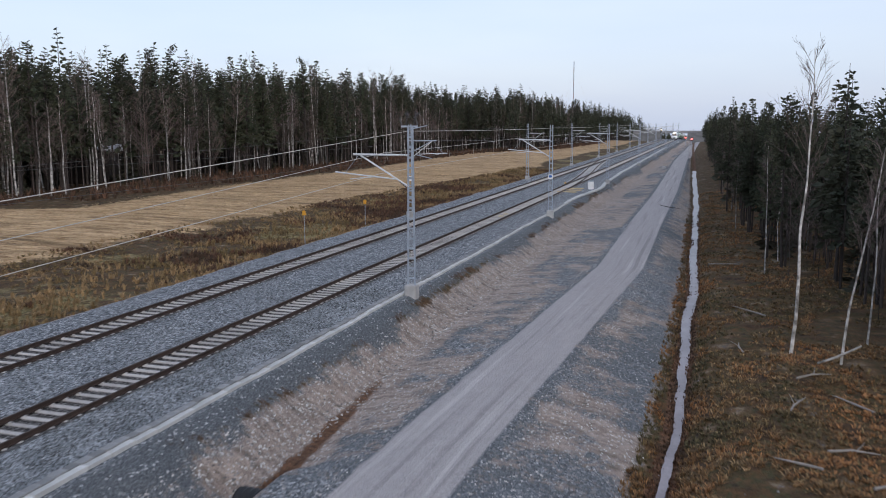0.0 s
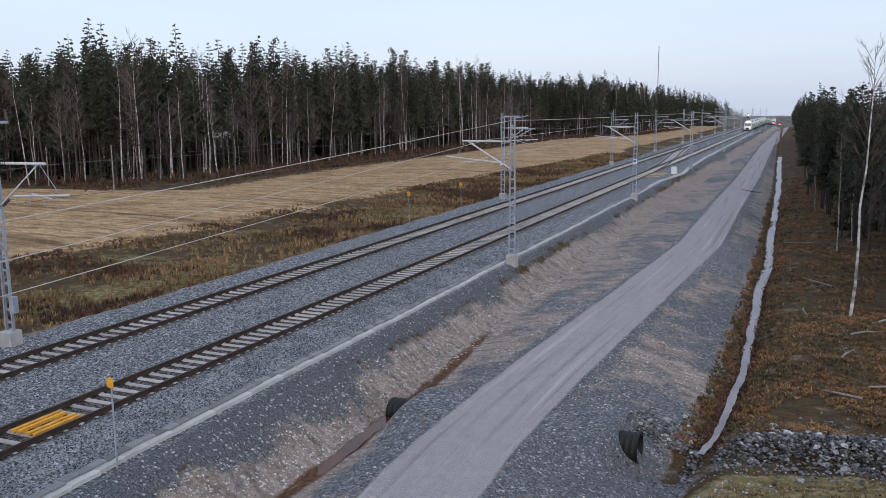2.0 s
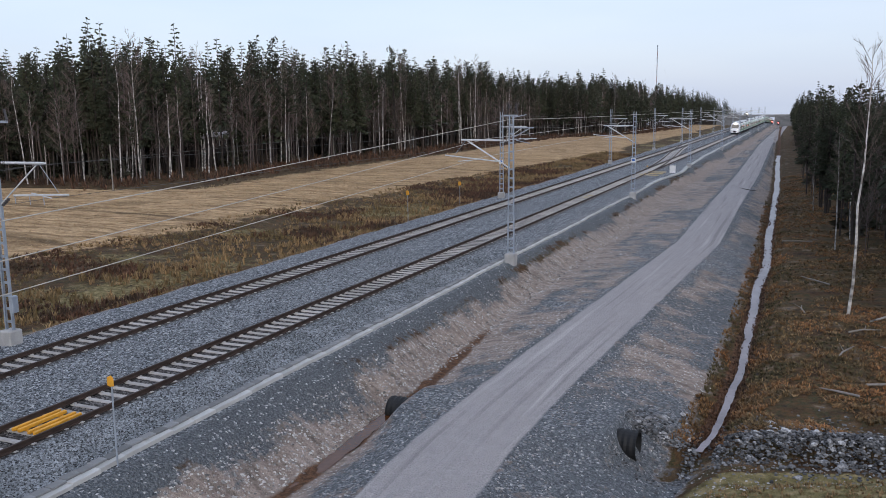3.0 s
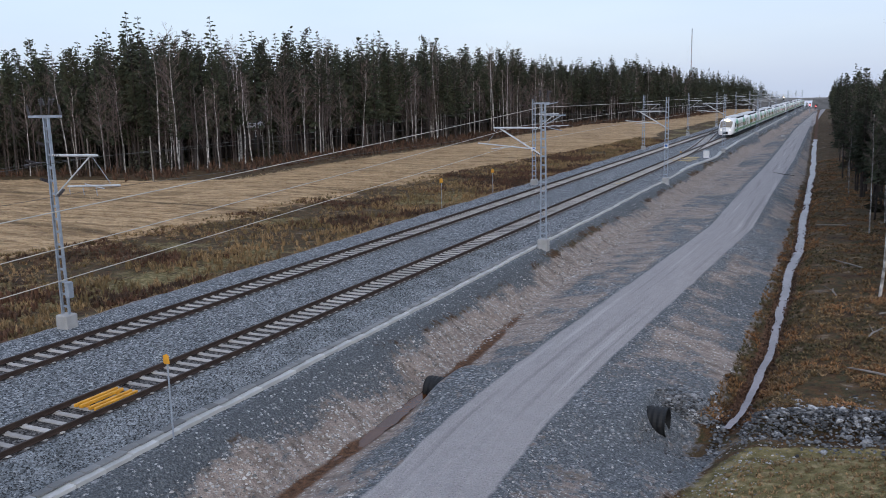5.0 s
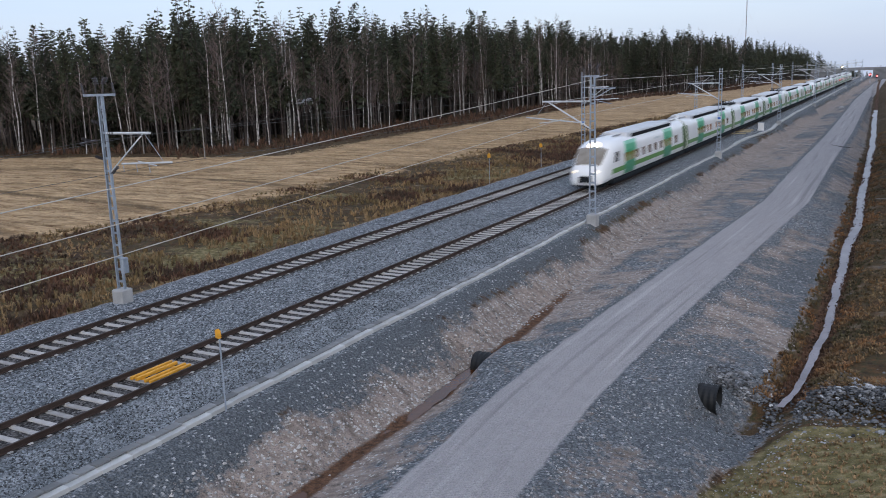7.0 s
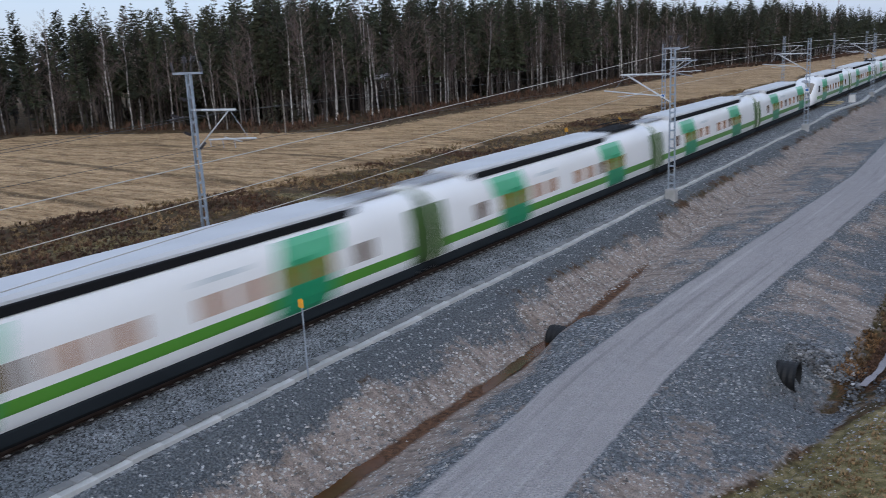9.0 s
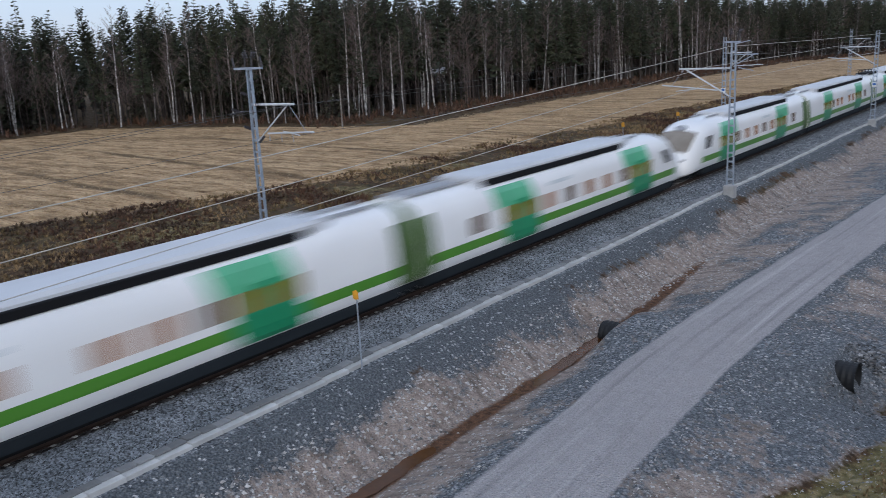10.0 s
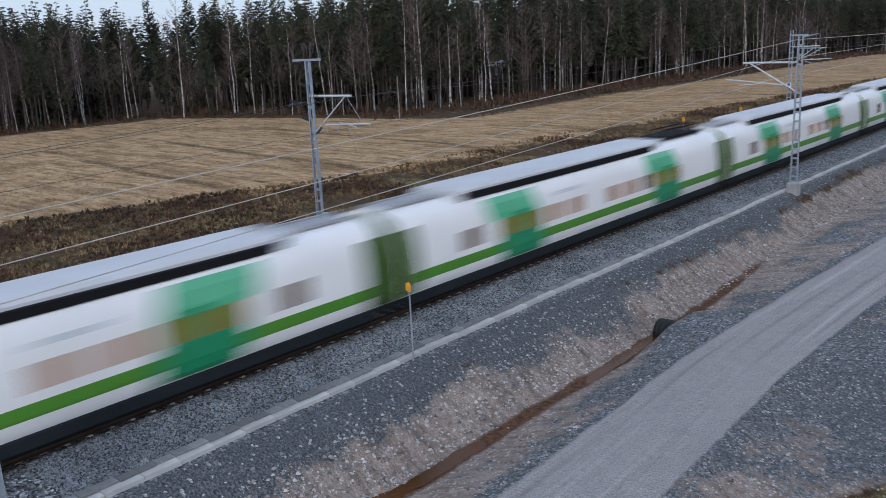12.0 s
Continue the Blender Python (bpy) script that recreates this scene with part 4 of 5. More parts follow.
def conifer_shapes(kind, h, seed):
    """kind 'spruce': branches from low down, pointed; 'pine': bare trunk and a high rounded crown."""
    r = random.Random(seed)
    lean = Vector((r.uniform(-0.02, 0.02), r.uniform(-0.02, 0.02), 1))
    tr, cr = Shape(), Shape()
    at = lambda z: Vector((lean.x * z + 0.12 * math.sin(z * 0.35 + seed), lean.y * z, z))
    zs = [-0.4, h * 0.3, h * 0.6, h * 0.85, h - 0.2]
    rad = [0.19, 0.15, 0.11, 0.06, 0.015]
    for i in range(4):
        tr.tube(at(zs[i]), at(zs[i + 1]), rad[i], rad[i + 1], 7, cap=False)
    low = h * (r.uniform(0.20, 0.36) if kind == "spruce" else r.uniform(0.48, 0.60))
    # dead stubs under the crown
    for k in range(14):
        z = r.uniform(h * 0.1, low + 1)
        a = r.uniform(0, 6.28)
        tr.tube(at(z), at(z) + Vector((math.cos(a), math.sin(a), r.uniform(-0.3, 0.2))) * r.uniform(0.5, 1.5), 0.018, 0.006, 3, cap=False)
    z = low
    while z < h - 0.15:
        u = (z - low) / (h - low)
        reach = (2.5 * (1 - u) ** 0.85 + 0.1) if kind == "spruce" else (1.9 * math.sin(min(1, 0.25 + u) * 2.4) ** 0.8 * (1 - u * 0.55) + 0.2)
        for b in range(r.choice((3, 4, 5))):
            a = r.uniform(0, 6.28)
            ln = reach * r.uniform(0.5, 1.15)
            d = Vector((math.cos(a), math.sin(a), (r.uniform(-0.35, 0.05) if kind == "spruce" else r.uniform(0.0, 0.55)) + 0.5 * u)).normalized()
            p = at(z)
            tr.tube(p, p + d * ln * 0.8, 0.022, 0.006, 3, cap=False)
            n = max(2, int(ln * 3.2))
            for k in range(n):
                f = (k + 1.0) / n
                q = p + d * ln * f + Vector((r.uniform(-0.14, 0.14), r.uniform(-0.14, 0.14), r.uniform(-0.12, 0.1)))
                for e in (-1, 1):
                    o = (d + e * 0.9 * d.cross(Vector((0, 0, 1))) * r.uniform(0.3, 1.2) + Vector((0, 0, r.uniform(-0.35, 0.25)))).normalized()
                    tuft(cr, r, q, o, r.uniform(0.36, 0.66) * (1.15 - 0.4 * f) * (1.0 - 0.35 * u))
        z += r.uniform(0.20, 0.38)
    tuft(cr, r, at(h - 0.6), Vector((0, 0, 1)), 0.6)
    return tr, cr


def birch_shapes(h, seed, low=0.5, spread=1.0, limb=0.024):
    """A slender bare birch: white trunk, fine dark twigs."""
    r = random.Random(seed)
    tr, cr = Shape(), Shape()
    bend = [Vector((r.uniform(-0.25, 0.25), r.uniform(-0.25, 0.25), 0)) for _ in range(7)]
    pts, p = [], Vector((0, 0, -0.3))
    for i in range(8):
        pts.append(p.copy())
        if i < 7:
            p = p + Vector((0, 0, (h + 0.3) / 7)) + bend[i] * (h / 22)
    R = lambda i: 0.095 * (h / 16) * (1 - i / 7.3) + 0.008
    for i in range(7):
        tr.tube(pts[i], pts[i + 1], R(i), R(i + 1), 7, cap=False)

    def at(f):
        k = min(6, int(f * 7))
        return pts[k].lerp(pts[k + 1], f * 7 - k)

    def twig(p, d, ln, rad, depth):
        q = p + d * ln
        cr.tube(p, q, rad, rad * 0.45, 3, cap=False)
        if depth:
            for k in range(4 if depth > 1 else 5):
                f = r.uniform(0.3, 1.0)
                o = (d + Vector((r.uniform(-1, 1), r.uniform(-1, 1), r.uniform(-0.25, 0.8))) * 0.7).normalized()
                twig(p + d * ln * f, o, ln * r.uniform(0.35, 0.6), rad * 0.55, depth - 1)
    for k in range(26):
        f = low + (0.97 - low) * (k + r.random()) / 26
        a = r.uniform(0, 6.28)
        d = Vector((math.cos(a) * spread, math.sin(a) * spread, r.uniform(0.7, 1.5))).normalized()
        twig(at(f), d, h * 0.17 * (1.15 - f) * r.uniform(0.6, 1.2) + 0.5, limb, 2)
    return tr, cr


SPRUCE = [conifer_shapes("spruce", h, 10 + i) for i, h in enumerate((21.5, 19.5, 23, 18))]
PINE = [conifer_shapes("pine", h, 30 + i) for i, h in enumerate((20.5, 22, 19, 21))]
BIRCHES = [birch_shapes(h, 50 + i, 0.42 + 0.06 * (i % 3)) for i, h in enumerate((19, 17, 20.5, 16, 18))]
MESHES = {}
for kind, shapes, m1, m2 in (("spruce", SPRUCE, BARK, NEEDLE), ("pine", PINE, BARK, NEEDLE), ("birch", BIRCHES, BIRCH, TWIG)):
    MESHES[kind] = [(a.mesh("trunk", m1), b.mesh("crown", m2)) for a, b in shapes]
TREE_LABEL = dict(spruce="dark green spruce with a pointed crown in the wood", pine="tall dark pine with a bare trunk and high crown", birch="bare white-trunked birch with fine brown twigs at the wood's edge")


def plant(kind, v, x, y, scale, rng, sink=0.0):
    m = pose(x, y, ground_at(x, y) - sink, rng.uniform(-1.5, 1.5), rng.uniform(-1.5, 1.5), rng.uniform(0, 360))
    t = thing(kind + "_tree", TREE_LABEL[kind], "tree", kind + " trees of the wood", m=m)
    t.scale = (scale, scale, scale)
    a, b = MESHES[kind][v]
    part("trunk", a, None, t)
    part("crown", b, None, t)
    return t


def west_edge(s):
    """A point s metres along the wood's western edge, and the way into the wood."""
    path = [(-150, 40), (-134, 52), (-137, 80), (-118, 87), (-97, 92), (-90, 100), (-90, 140), (-88, 180), (-87, 290), (-68, 330), (-62, 480)]
    for (ax, ay), (bx, by) in zip(path, path[1:]):
        d = math.hypot(bx - ax, by - ay)
        if s <= d:
            f = s / d
            return ax + (bx - ax) * f, ay + (by - ay) * f, -(by - ay) / d, (bx - ax) / d
        s -= d
    return None


def west_wood():
    rng = random.Random(21)
    house = lambda x, y: abs(x + 107) < 5.5 and 124 < y < 170
    n = dict(birch=0, pine=0, spruce=0)
    tries = 0
    while min(n["birch"] - 285, n["pine"] + n["spruce"] - 430) < 0 and tries < 4000:
        tries += 1
        e = west_edge(455 * rng.random() ** 1.25)
        depth = 26 * rng.random() ** 1.3
        kind = rng.choices(("birch", "pine", "spruce"), (0.62, 0.2, 0.18) if depth < 7 else (0.25, 0.33, 0.42))[0]
        if n[kind] >= (285 if kind == "birch" else 215):
            continue
        x, y = e[0] + e[2] * depth + rng.uniform(-1.5, 1.5), e[1] + e[3] * depth + rng.uniform(-1.5, 1.5)
        if house(x, y):
            continue
        n[kind] += 1
        plant(kind, rng.randrange(len(MESHES[kind])), x, y, rng.uniform(0.80, 1.05) * lerp(y, [(60, 0.87), (90, 0.90), (110, 0.93), (140, 1.06), (230, 1.12), (330, 1.0)]) * (1.0 if kind != "birch" else rng.uniform(0.80, 1.14)), rng)


def merged(name, label, items):
    """Many trees joined into one object, for the woods that no one could count."""
    mats, verts, faces, mid = [], [], [], []
    k = 0
    for (shapes, materials), m in items:
        for sh, ma in zip(shapes, materials):
            if ma not in mats:
                mats.append(ma)
            v = np.array(sh.v) @ np.array(m.to_3x3()).T + np.array(m.translation)
            verts.append(v)
            faces += [tuple(i + k for i in f) for f in sh.f]
            mid += [mats.index(ma)] * len(sh.f)
            k += len(v)
    me = bpy.data.meshes.new(name)
    me.from_pydata(np.concatenate(verts).tolist(), [], faces)
    for ma in mats:
        me.materials.append(ma)
    me.polygons.foreach_set("material_index", mid)
    return tagged(new(name, me), label, "woods", kind="stuff")


def thin_conifer(h, seed):
    """A sparer conifer for the depth of the wood."""
    r = random.Random(seed)
    tr = Shape().tube((0, 0, -0.4), (0, 0, h), 0.17, 0.02, 5, cap=False)
    cr = Shape()
    z = h * r.uniform(0.22, 0.42)
    low = z
    while z < h - 0.2:
        u = (z - low) / (h - low)
        for b in range(4):
            a = r.uniform(0, 6.28)
            d = Vector((math.cos(a), math.sin(a), r.uniform(-0.3, 0.35))).normalized()
            ln = (2.7 * (1 - u) ** 0.8 + 0.2) * r.uniform(0.6, 1.1)
            for f in (0.2, 0.65):
                tuft(cr, r, Vector((0, 0, z)) + d * ln * f, (d + Vector((r.uniform(-0.5, 0.5), r.uniform(-0.5, 0.5), r.uniform(-0.4, 0.2)))).normalized(), ln * 0.36 + 0.2)
        z += 0.62
    return tr, cr


def undergrowth(h, seed):
    """A young spruce with branches down to the ground."""
    r = random.Random(seed)
    tr = Shape().tube((0, 0, -0.3), (0, 0, h), 0.07, 0.01, 4, cap=False)
    cr = Shape()
    z = 0.2
    while z < h:
        for b in range(4):
            a = r.uniform(0, 6.28)
            d = Vector((math.cos(a), math.sin(a), r.uniform(-0.2, 0.3))).normalized()
            ln = (1 - z / h) * 1.7 * r.uniform(0.6, 1.1) + 0.2
            tuft(cr, r, Vector((0, 0, z)) + d * ln * 0.3, d, ln * 0.6 + 0.15)
        z += 0.3
    return tr, cr


YOUNG = [(undergrowth(h, 170 + i), (BARK, SHRUB)) for i, h in enumerate((5, 6.5, 3.5, 8))]
THIN = [(thin_conifer(h, 70 + i), (BARK, NEEDLE)) for i, h in enumerate((20, 22, 18.5, 21, 19))]


def bare_sapling(h, seed):
    """A thin bare birch or alder, mostly twigs, that fills the wood's edge."""
    r = random.Random(seed)
    tr = Shape().tube((0, 0, -0.4), (r.uniform(-0.5, 0.5), r.uniform(-0.5, 0.5), h), 0.06, 0.012, 5, cap=False)
    cr = Shape()
    for k in range(22):
        z = h * (0.25 + 0.72 * (k + r.random()) / 22)
        a = r.uniform(0, 6.28)
        d = Vector((math.cos(a), math.sin(a), r.uniform(0.6, 1.6))).normalized()
        ln = (h - z) * 0.3 + 0.8
        p = Vector((0, 0, z))
        cr.tube(p, p + d * ln, 0.022, 0.01, 3, cap=False)
        for b in range(5):
            q = p + d * ln * r.uniform(0.25, 0.95)
            o = (d + Vector((r.uniform(-1, 1), r.uniform(-1, 1), r.uniform(-0.2, 0.9))) * 0.8).normalized()
            cr.tube(q, q + o * ln * r.uniform(0.4, 0.8), 0.014, 0.006, 3, cap=False)
    return tr, cr


BARE = [(bare_sapling(h, 270 + i), (BARK if i % 2 else TWIG, TWIG)) for i, h in enumerate((15, 12, 17, 10, 14))]


def deep_woods():
    rng = random.Random(5)
    items = []
    for k in range(420):
        e = west_edge(440 * rng.random() ** 1.2)
        depth = -1 + 16 * rng.random()
        x, y = e[0] + e[2] * depth, e[1] + e[3] * depth
        items.append((rng.choice(BARE), Matrix.Translation((x, y, -1.1)) @ Matrix.Rotation(rng.uniform(0, 6.28), 4, "Z") @ Matrix.Scale(rng.uniform(0.7, 1.25), 4)))
    for k in range(950):
        e = west_edge(455 * rng.random() ** 1.15)
        depth = 9 + 50 * rng.random() ** 1.2
        x, y = e[0] + e[2] * depth, e[1] + e[3] * depth
        if abs(x + 107) < 5.5 and 124 < y < 170:
            continue
        s = rng.uniform(0.85, 1.08) * lerp(y, [(60, 0.89), (90, 0.92), (110, 0.95), (140, 1.08), (230, 1.14), (330, 1.0)])
        items.append((rng.choice(THIN), Matrix.Translation((x, y, -1)) @ Matrix.Rotation(rng.uniform(0, 6.28), 4, "Z") @ Matrix.Scale(s, 4)))
    for k in range(300):
        e = west_edge(100 + 250 * rng.random())
        depth = 3 + 22 * rng.random()
        x, y = e[0] + e[2] * depth, e[1] + e[3] * depth
        if abs(x + 107) < 5.5 and 124 < y < 170:
            continue
        items.append((rng.choice(THIN), Matrix.Translation((x, y, -1)) @ Matrix.Rotation(rng.uniform(0, 6.28), 4, "Z") @ Matrix.Scale(rng.uniform(0.9, 1.16), 4)))
    for k in range(330):
        x, y = rng.uniform(-240, -140), rng.uniform(30, 150)
        items.append((rng.choice(THIN if k % 3 else YOUNG), Matrix.Translation((x, y, -1)) @ Matrix.Rotation(rng.uniform(0, 6.28), 4, "Z") @ Matrix.Scale(rng.uniform(0.84, 1.04), 4)))
    for k in range(700):
        e = west_edge(455 * rng.random() ** 1.15)
        depth = 5 + 40 * rng.random()
        x, y = e[0] + e[2] * depth, e[1] + e[3] * depth
        if abs(x + 107) < 5.5 and 124 < y < 170:
            continue
        items.append((rng.choice(YOUNG), Matrix.Translation((x, y, -1.1)) @ Matrix.Rotation(rng.uniform(0, 6.28), 4, "Z") @ Matrix.Scale(rng.uniform(0.7, 1.2), 4)))
    for k in range(150):
        x, y = rng.uniform(-210, 60), rng.uniform(1250, 1500)
        items.append((rng.choice(THIN), Matrix.Translation((x, y, -1 - float(crest(y)))) @ Matrix.Scale(rng.uniform(0.5, 0.8) * (1.0 if x < -40 else 0.45), 4)))
    for k in range(420):
        y = 470 + 900 * rng.random()
        x = -62 - 70 * rng.random() ** 1.5
        s = rng.uniform(0.7, 0.95)
        items.append((rng.choice(THIN), Matrix.Translation((x, y, -1 - float(crest(y)))) @ Matrix.Rotation(rng.uniform(0, 6.28), 4, "Z") @ Matrix.Scale(s, 4)))
    for k in range(430):
        y = 310 + 340 * rng.random()
        x = lerp(y, [(310, -72), (340, -62), (500, -56), (650, -50)]) - 38 * rng.random() ** 1.4
        items.append((rng.choice(THIN), Matrix.Translation((x, y, -1 - float(crest(y)))) @ Matrix.Rotation(rng.uniform(0, 6.28), 4, "Z") @ Matrix.Scale(rng.uniform(0.72, 1.0), 4)))
    for k in range(170):
        x, y = rng.uniform(-75, 25), rng.uniform(610, 800)
        if -31 < x < -17:
            continue
        items.append((rng.choice(THIN), Matrix.Translation((x, y, -1 - float(crest(y)))) @ Matrix.Rotation(rng.uniform(0, 6.28), 4, "Z") @ Matrix.Scale(rng.uniform(0.3, 0.46), 4)))
    merged("west_woods", "dense dark conifer wood behind the field", items)
    items = []
    for k in range(60):
        y = 44 + 160 * rng.random() ** 1.3
        x = lerp(y, WOOD_EAST) + 0.5 + 6 * rng.random()
        items.append((rng.choice(BARE), Matrix.Translation((x, y, -1.7)) @ Matrix.Rotation(rng.uniform(0, 6.28), 4, "Z") @ Matrix.Scale(rng.uniform(0.4, 0.7), 4)))
    for k in range(120):
        y = 36 + 260 * rng.random() ** 1.4
        x = lerp(y, WOOD_EAST) + 1.5 + 22 * rng.random()
        items.append((rng.choice(YOUNG), Matrix.Translation((x, y, -1.7)) @ Matrix.Rotation(rng.uniform(0, 6.28), 4, "Z") @ Matrix.Scale(rng.uniform(0.5, 1.1), 4)))
    for k in range(560):
        y = 40 + 900 * rng.random() ** 1.6
        x = lerp(y, WOOD_EAST) + 2.5 + 40 * rng.random() ** 1.4
        s = rng.uniform(0.5, 0.72)
        items.append((rng.choice(THIN), Matrix.Translation((x, y, -1.6 - float(crest(y)))) @ Matrix.Rotation(rng.uniform(0, 6.28), 4, "Z") @ Matrix.Scale(s, 4)))
    merged("east_woods", "dense low pine wood beside the ditch", items)


def east_wood():
    rng = random.Random(33)
    for k in range(170):
        y = 40 + 260 * rng.random() ** 1.35
        x = lerp(y, WOOD_EAST) + 0.8 + 7 * rng.random()
        kind = rng.choice(("pine", "spruce", "spruce"))
        plant(kind, rng.randrange(4), x, y, rng.uniform(0.44, 0.6), rng)
    for x, y, s in ((2.3, 71.4, 0.5), (3.6, 77.7, 0.42), (1.0, 98, 0.42), (0.2, 150, 0.45), (6.2, 84, 0.45), (5.9, 52.0, 0.5), (7.4, 44.0, 0.5), (0.9, 118, 0.42)):
        plant("birch", rng.randrange(5), x, y, s, rng)


def landmark_birch():
    """The tall bare birch that stands free before the wood."""
    tr, cr = birch_shapes(14.0, 94, 0.55, 0.55, 0.014)
    t = thing("birch_tree", "tall bare birch standing free on the bog", "tree", "birch trees of the wood", m=pose(2.3, 49.6, ground_at(2.3, 49.6), 0, 2.0, 40))
    part("trunk", tr, BIRCH, t, "white bark with dark marks")
    part("crown", cr, TWIG, t, "fine bare twigs")


def leaning_birch():
    """A younger birch that leans out, with a snapped stem at its foot."""
    tr, cr = birch_shapes(9.5, 97, 0.5, 0.6, 0.012)
    t = thing("birch_tree", "leaning young birch with a snapped stem at its foot", "tree", "birch trees of the wood", m=pose(4.2, 47.6, ground_at(4.2, 47.6), 0, 7.0, 10))
    part("trunk", tr, BIRCH, t, "white bark with dark marks")
    part("crown", cr, TWIG, t, "fine bare twigs")
    part("snapped_stem", Shape().tube((-1.1, -0.3, 0.0), (-0.3, -0.1, 0.35), 0.05, 0.055, 6).tube((-0.3, -0.1, 0.35), (0.7, 0.1, 0.95), 0.055, 0.04, 6), BIRCH, t)


west_wood()
leaning_birch()
deep_woods()
east_wood()
landmark_birch()


# ---- ditch water, culvert, stones ----
def water_strip(name, label, line, width, z, material, y0, y1, step=0.5, seed=0):
    rng = np.random.RandomState(seed)
    ys = np.arange(y0, y1, step)
    left, right = [], []
    for y in ys:
        c = lerp(y, line) + 0.5 * float(fractal(np.array([9.0]), np.array([y]), 7.0, 6)[0]) * (1 if line is DITCH_E else 0) + (0.5 * float(fractal(np.array([3.0]), np.array([y]), 4.0, 5)[0]) if line is DITCH_W else 0)
        w = lerp(y, width)
        left.append((c - w * rng.uniform(0.7, 1.15), y, z))
        right.append((c + w * rng.uniform(0.7, 1.15), y, z))
    n = len(ys)
    me = bpy.data.meshes.new(name)
    me.from_pydata(left + right, [], [(i, n + i, n + i + 1, i + 1) for i in range(n - 1)])
    me.materials.append(material)
    return tagged(new(name, me), label, "water", kind="structure")


water_strip("ditch_water", "narrow ditch of still water, its colour paled for mirrored sky", DITCH_E, [(29, 0.12), (34, 0.15), (50, 0.24), (65, 0.34), (90, 0.32), (210, 0.5)], -2.26, SKY_PALED_WATER, 29.5, 215, 0.4, 3)
water_strip("puddle_water", "rust-brown water in the trackside ditch", DITCH_W, [(5, 0.36), (22, 0.28), (28, 0.28), (29.5, 0.1)], -2.04, BROWN_WATER, 4, 29.4, 0.3, 4)


def culvert():
    t = thing("culvert_pipe", "black corrugated plastic culvert pipe under the road", "pipe")
    a, b = Vector((-14.3, 28.7, -1.96)), Vector((-4.9, 28.3, -1.86))
    d = (b - a).normalized()
    v = Vector((0, 0, 1))
    u = d.cross(v).normalized()
    ring = lambda p, r: [p + u * r * math.cos(6.2832 * i / 24) + v * r * math.sin(6.2832 * i / 24) for i in range(24)]
    s = Shape()
    n = 95
    s.loft([ring(a + (b - a) * k / n, 0.52 if k % 2 else 0.485) for k in range(n + 1)], cap=False)
    s.loft([ring(a + (b - a) * k, 0.46)[::-1] for k in (0, 0.3, 0.7, 1)], cap=False)
    for p in (a, b):
        s.loft([ring(p, 0.46), ring(p, 0.50)], cap=False)
    part("pipe", s, PIPE, t)
    # black plug across the bore, added to keep the inside dark
    stop = Shape().loft([ring(a.lerp(b, 0.49), 0.46), ring(a.lerp(b, 0.51), 0.46)])
    part("silt", stop, BLACK, t, "added black plug that keeps the pipe's inside dark")


culvert()


def rock_shape(r, seed):
    """A blunt, uneven stone."""
    g = random.Random(seed)
    bm = bmesh.new()
    bmesh.ops.create_icosphere(bm, subdivisions=1, radius=r)
    k = Vector((g.uniform(0.8, 1.35), g.uniform(0.7, 1.1), g.uniform(0.5, 0.85)))
    for v in bm.verts:
        v.co = Vector((v.co.x * k.x, v.co.y * k.y, v.co.z * k.z)) * g.uniform(0.62, 1.3)
    s = Shape()
    s.add([v.co.copy() for v in bm.verts], [[v.index for v in f.verts] for f in bm.faces])
    bm.free()
    return s


STONES = [rock_shape(1.0, i) for i in range(8)]
SMALL = []
for i in range(5):
    g_ = random.Random(300 + i)
    q_ = [Vector((math.cos(a) * g_.uniform(0.8, 1.2), math.sin(a) * g_.uniform(0.7, 1.1), g_.uniform(-0.1, 0.15))) for a in (0, 1.3, 2.5, 3.8, 5.0)]
    SMALL.append(Shape().add(q_ + [Vector((g_.uniform(-0.2, 0.2), g_.uniform(-0.2, 0.2), 0.75))], [(0, 1, 5), (1, 2, 5), (2, 3, 5), (3, 4, 5), (4, 0, 5)]))


def scatter(name, label, category, places, shapes, material):
    """Stones too many to count, joined; places: x, y, size."""
    rng = random.Random(len(places))
    verts, faces, k = [], [], 0
    zs = height([p[0] for p in places], [p[1] for p in places])
    for (x, y, r), z in zip(places, zs):
        s = rng.choice(shapes)
        a = rng.uniform(0, 6.28)
        c, sn = math.cos(a) * r, math.sin(a) * r
        v = np.array(s.v)
        verts.append(np.stack([x + v[:, 0] * c - v[:, 1] * sn, y + v[:, 0] * sn + v[:, 1] * c, z + v[:, 2] * r * rng.uniform(0.7, 1.1)], 1))
        faces += [tuple(i + k for i in f) for f in s.f]
        k += len(v)
    me = bpy.data.meshes.new(name)
    me.from_pydata(np.concatenate(verts).tolist(), [], faces)
    me.materials.append(material)
    return tagged(new(name, me), label, category, kind="stuff")


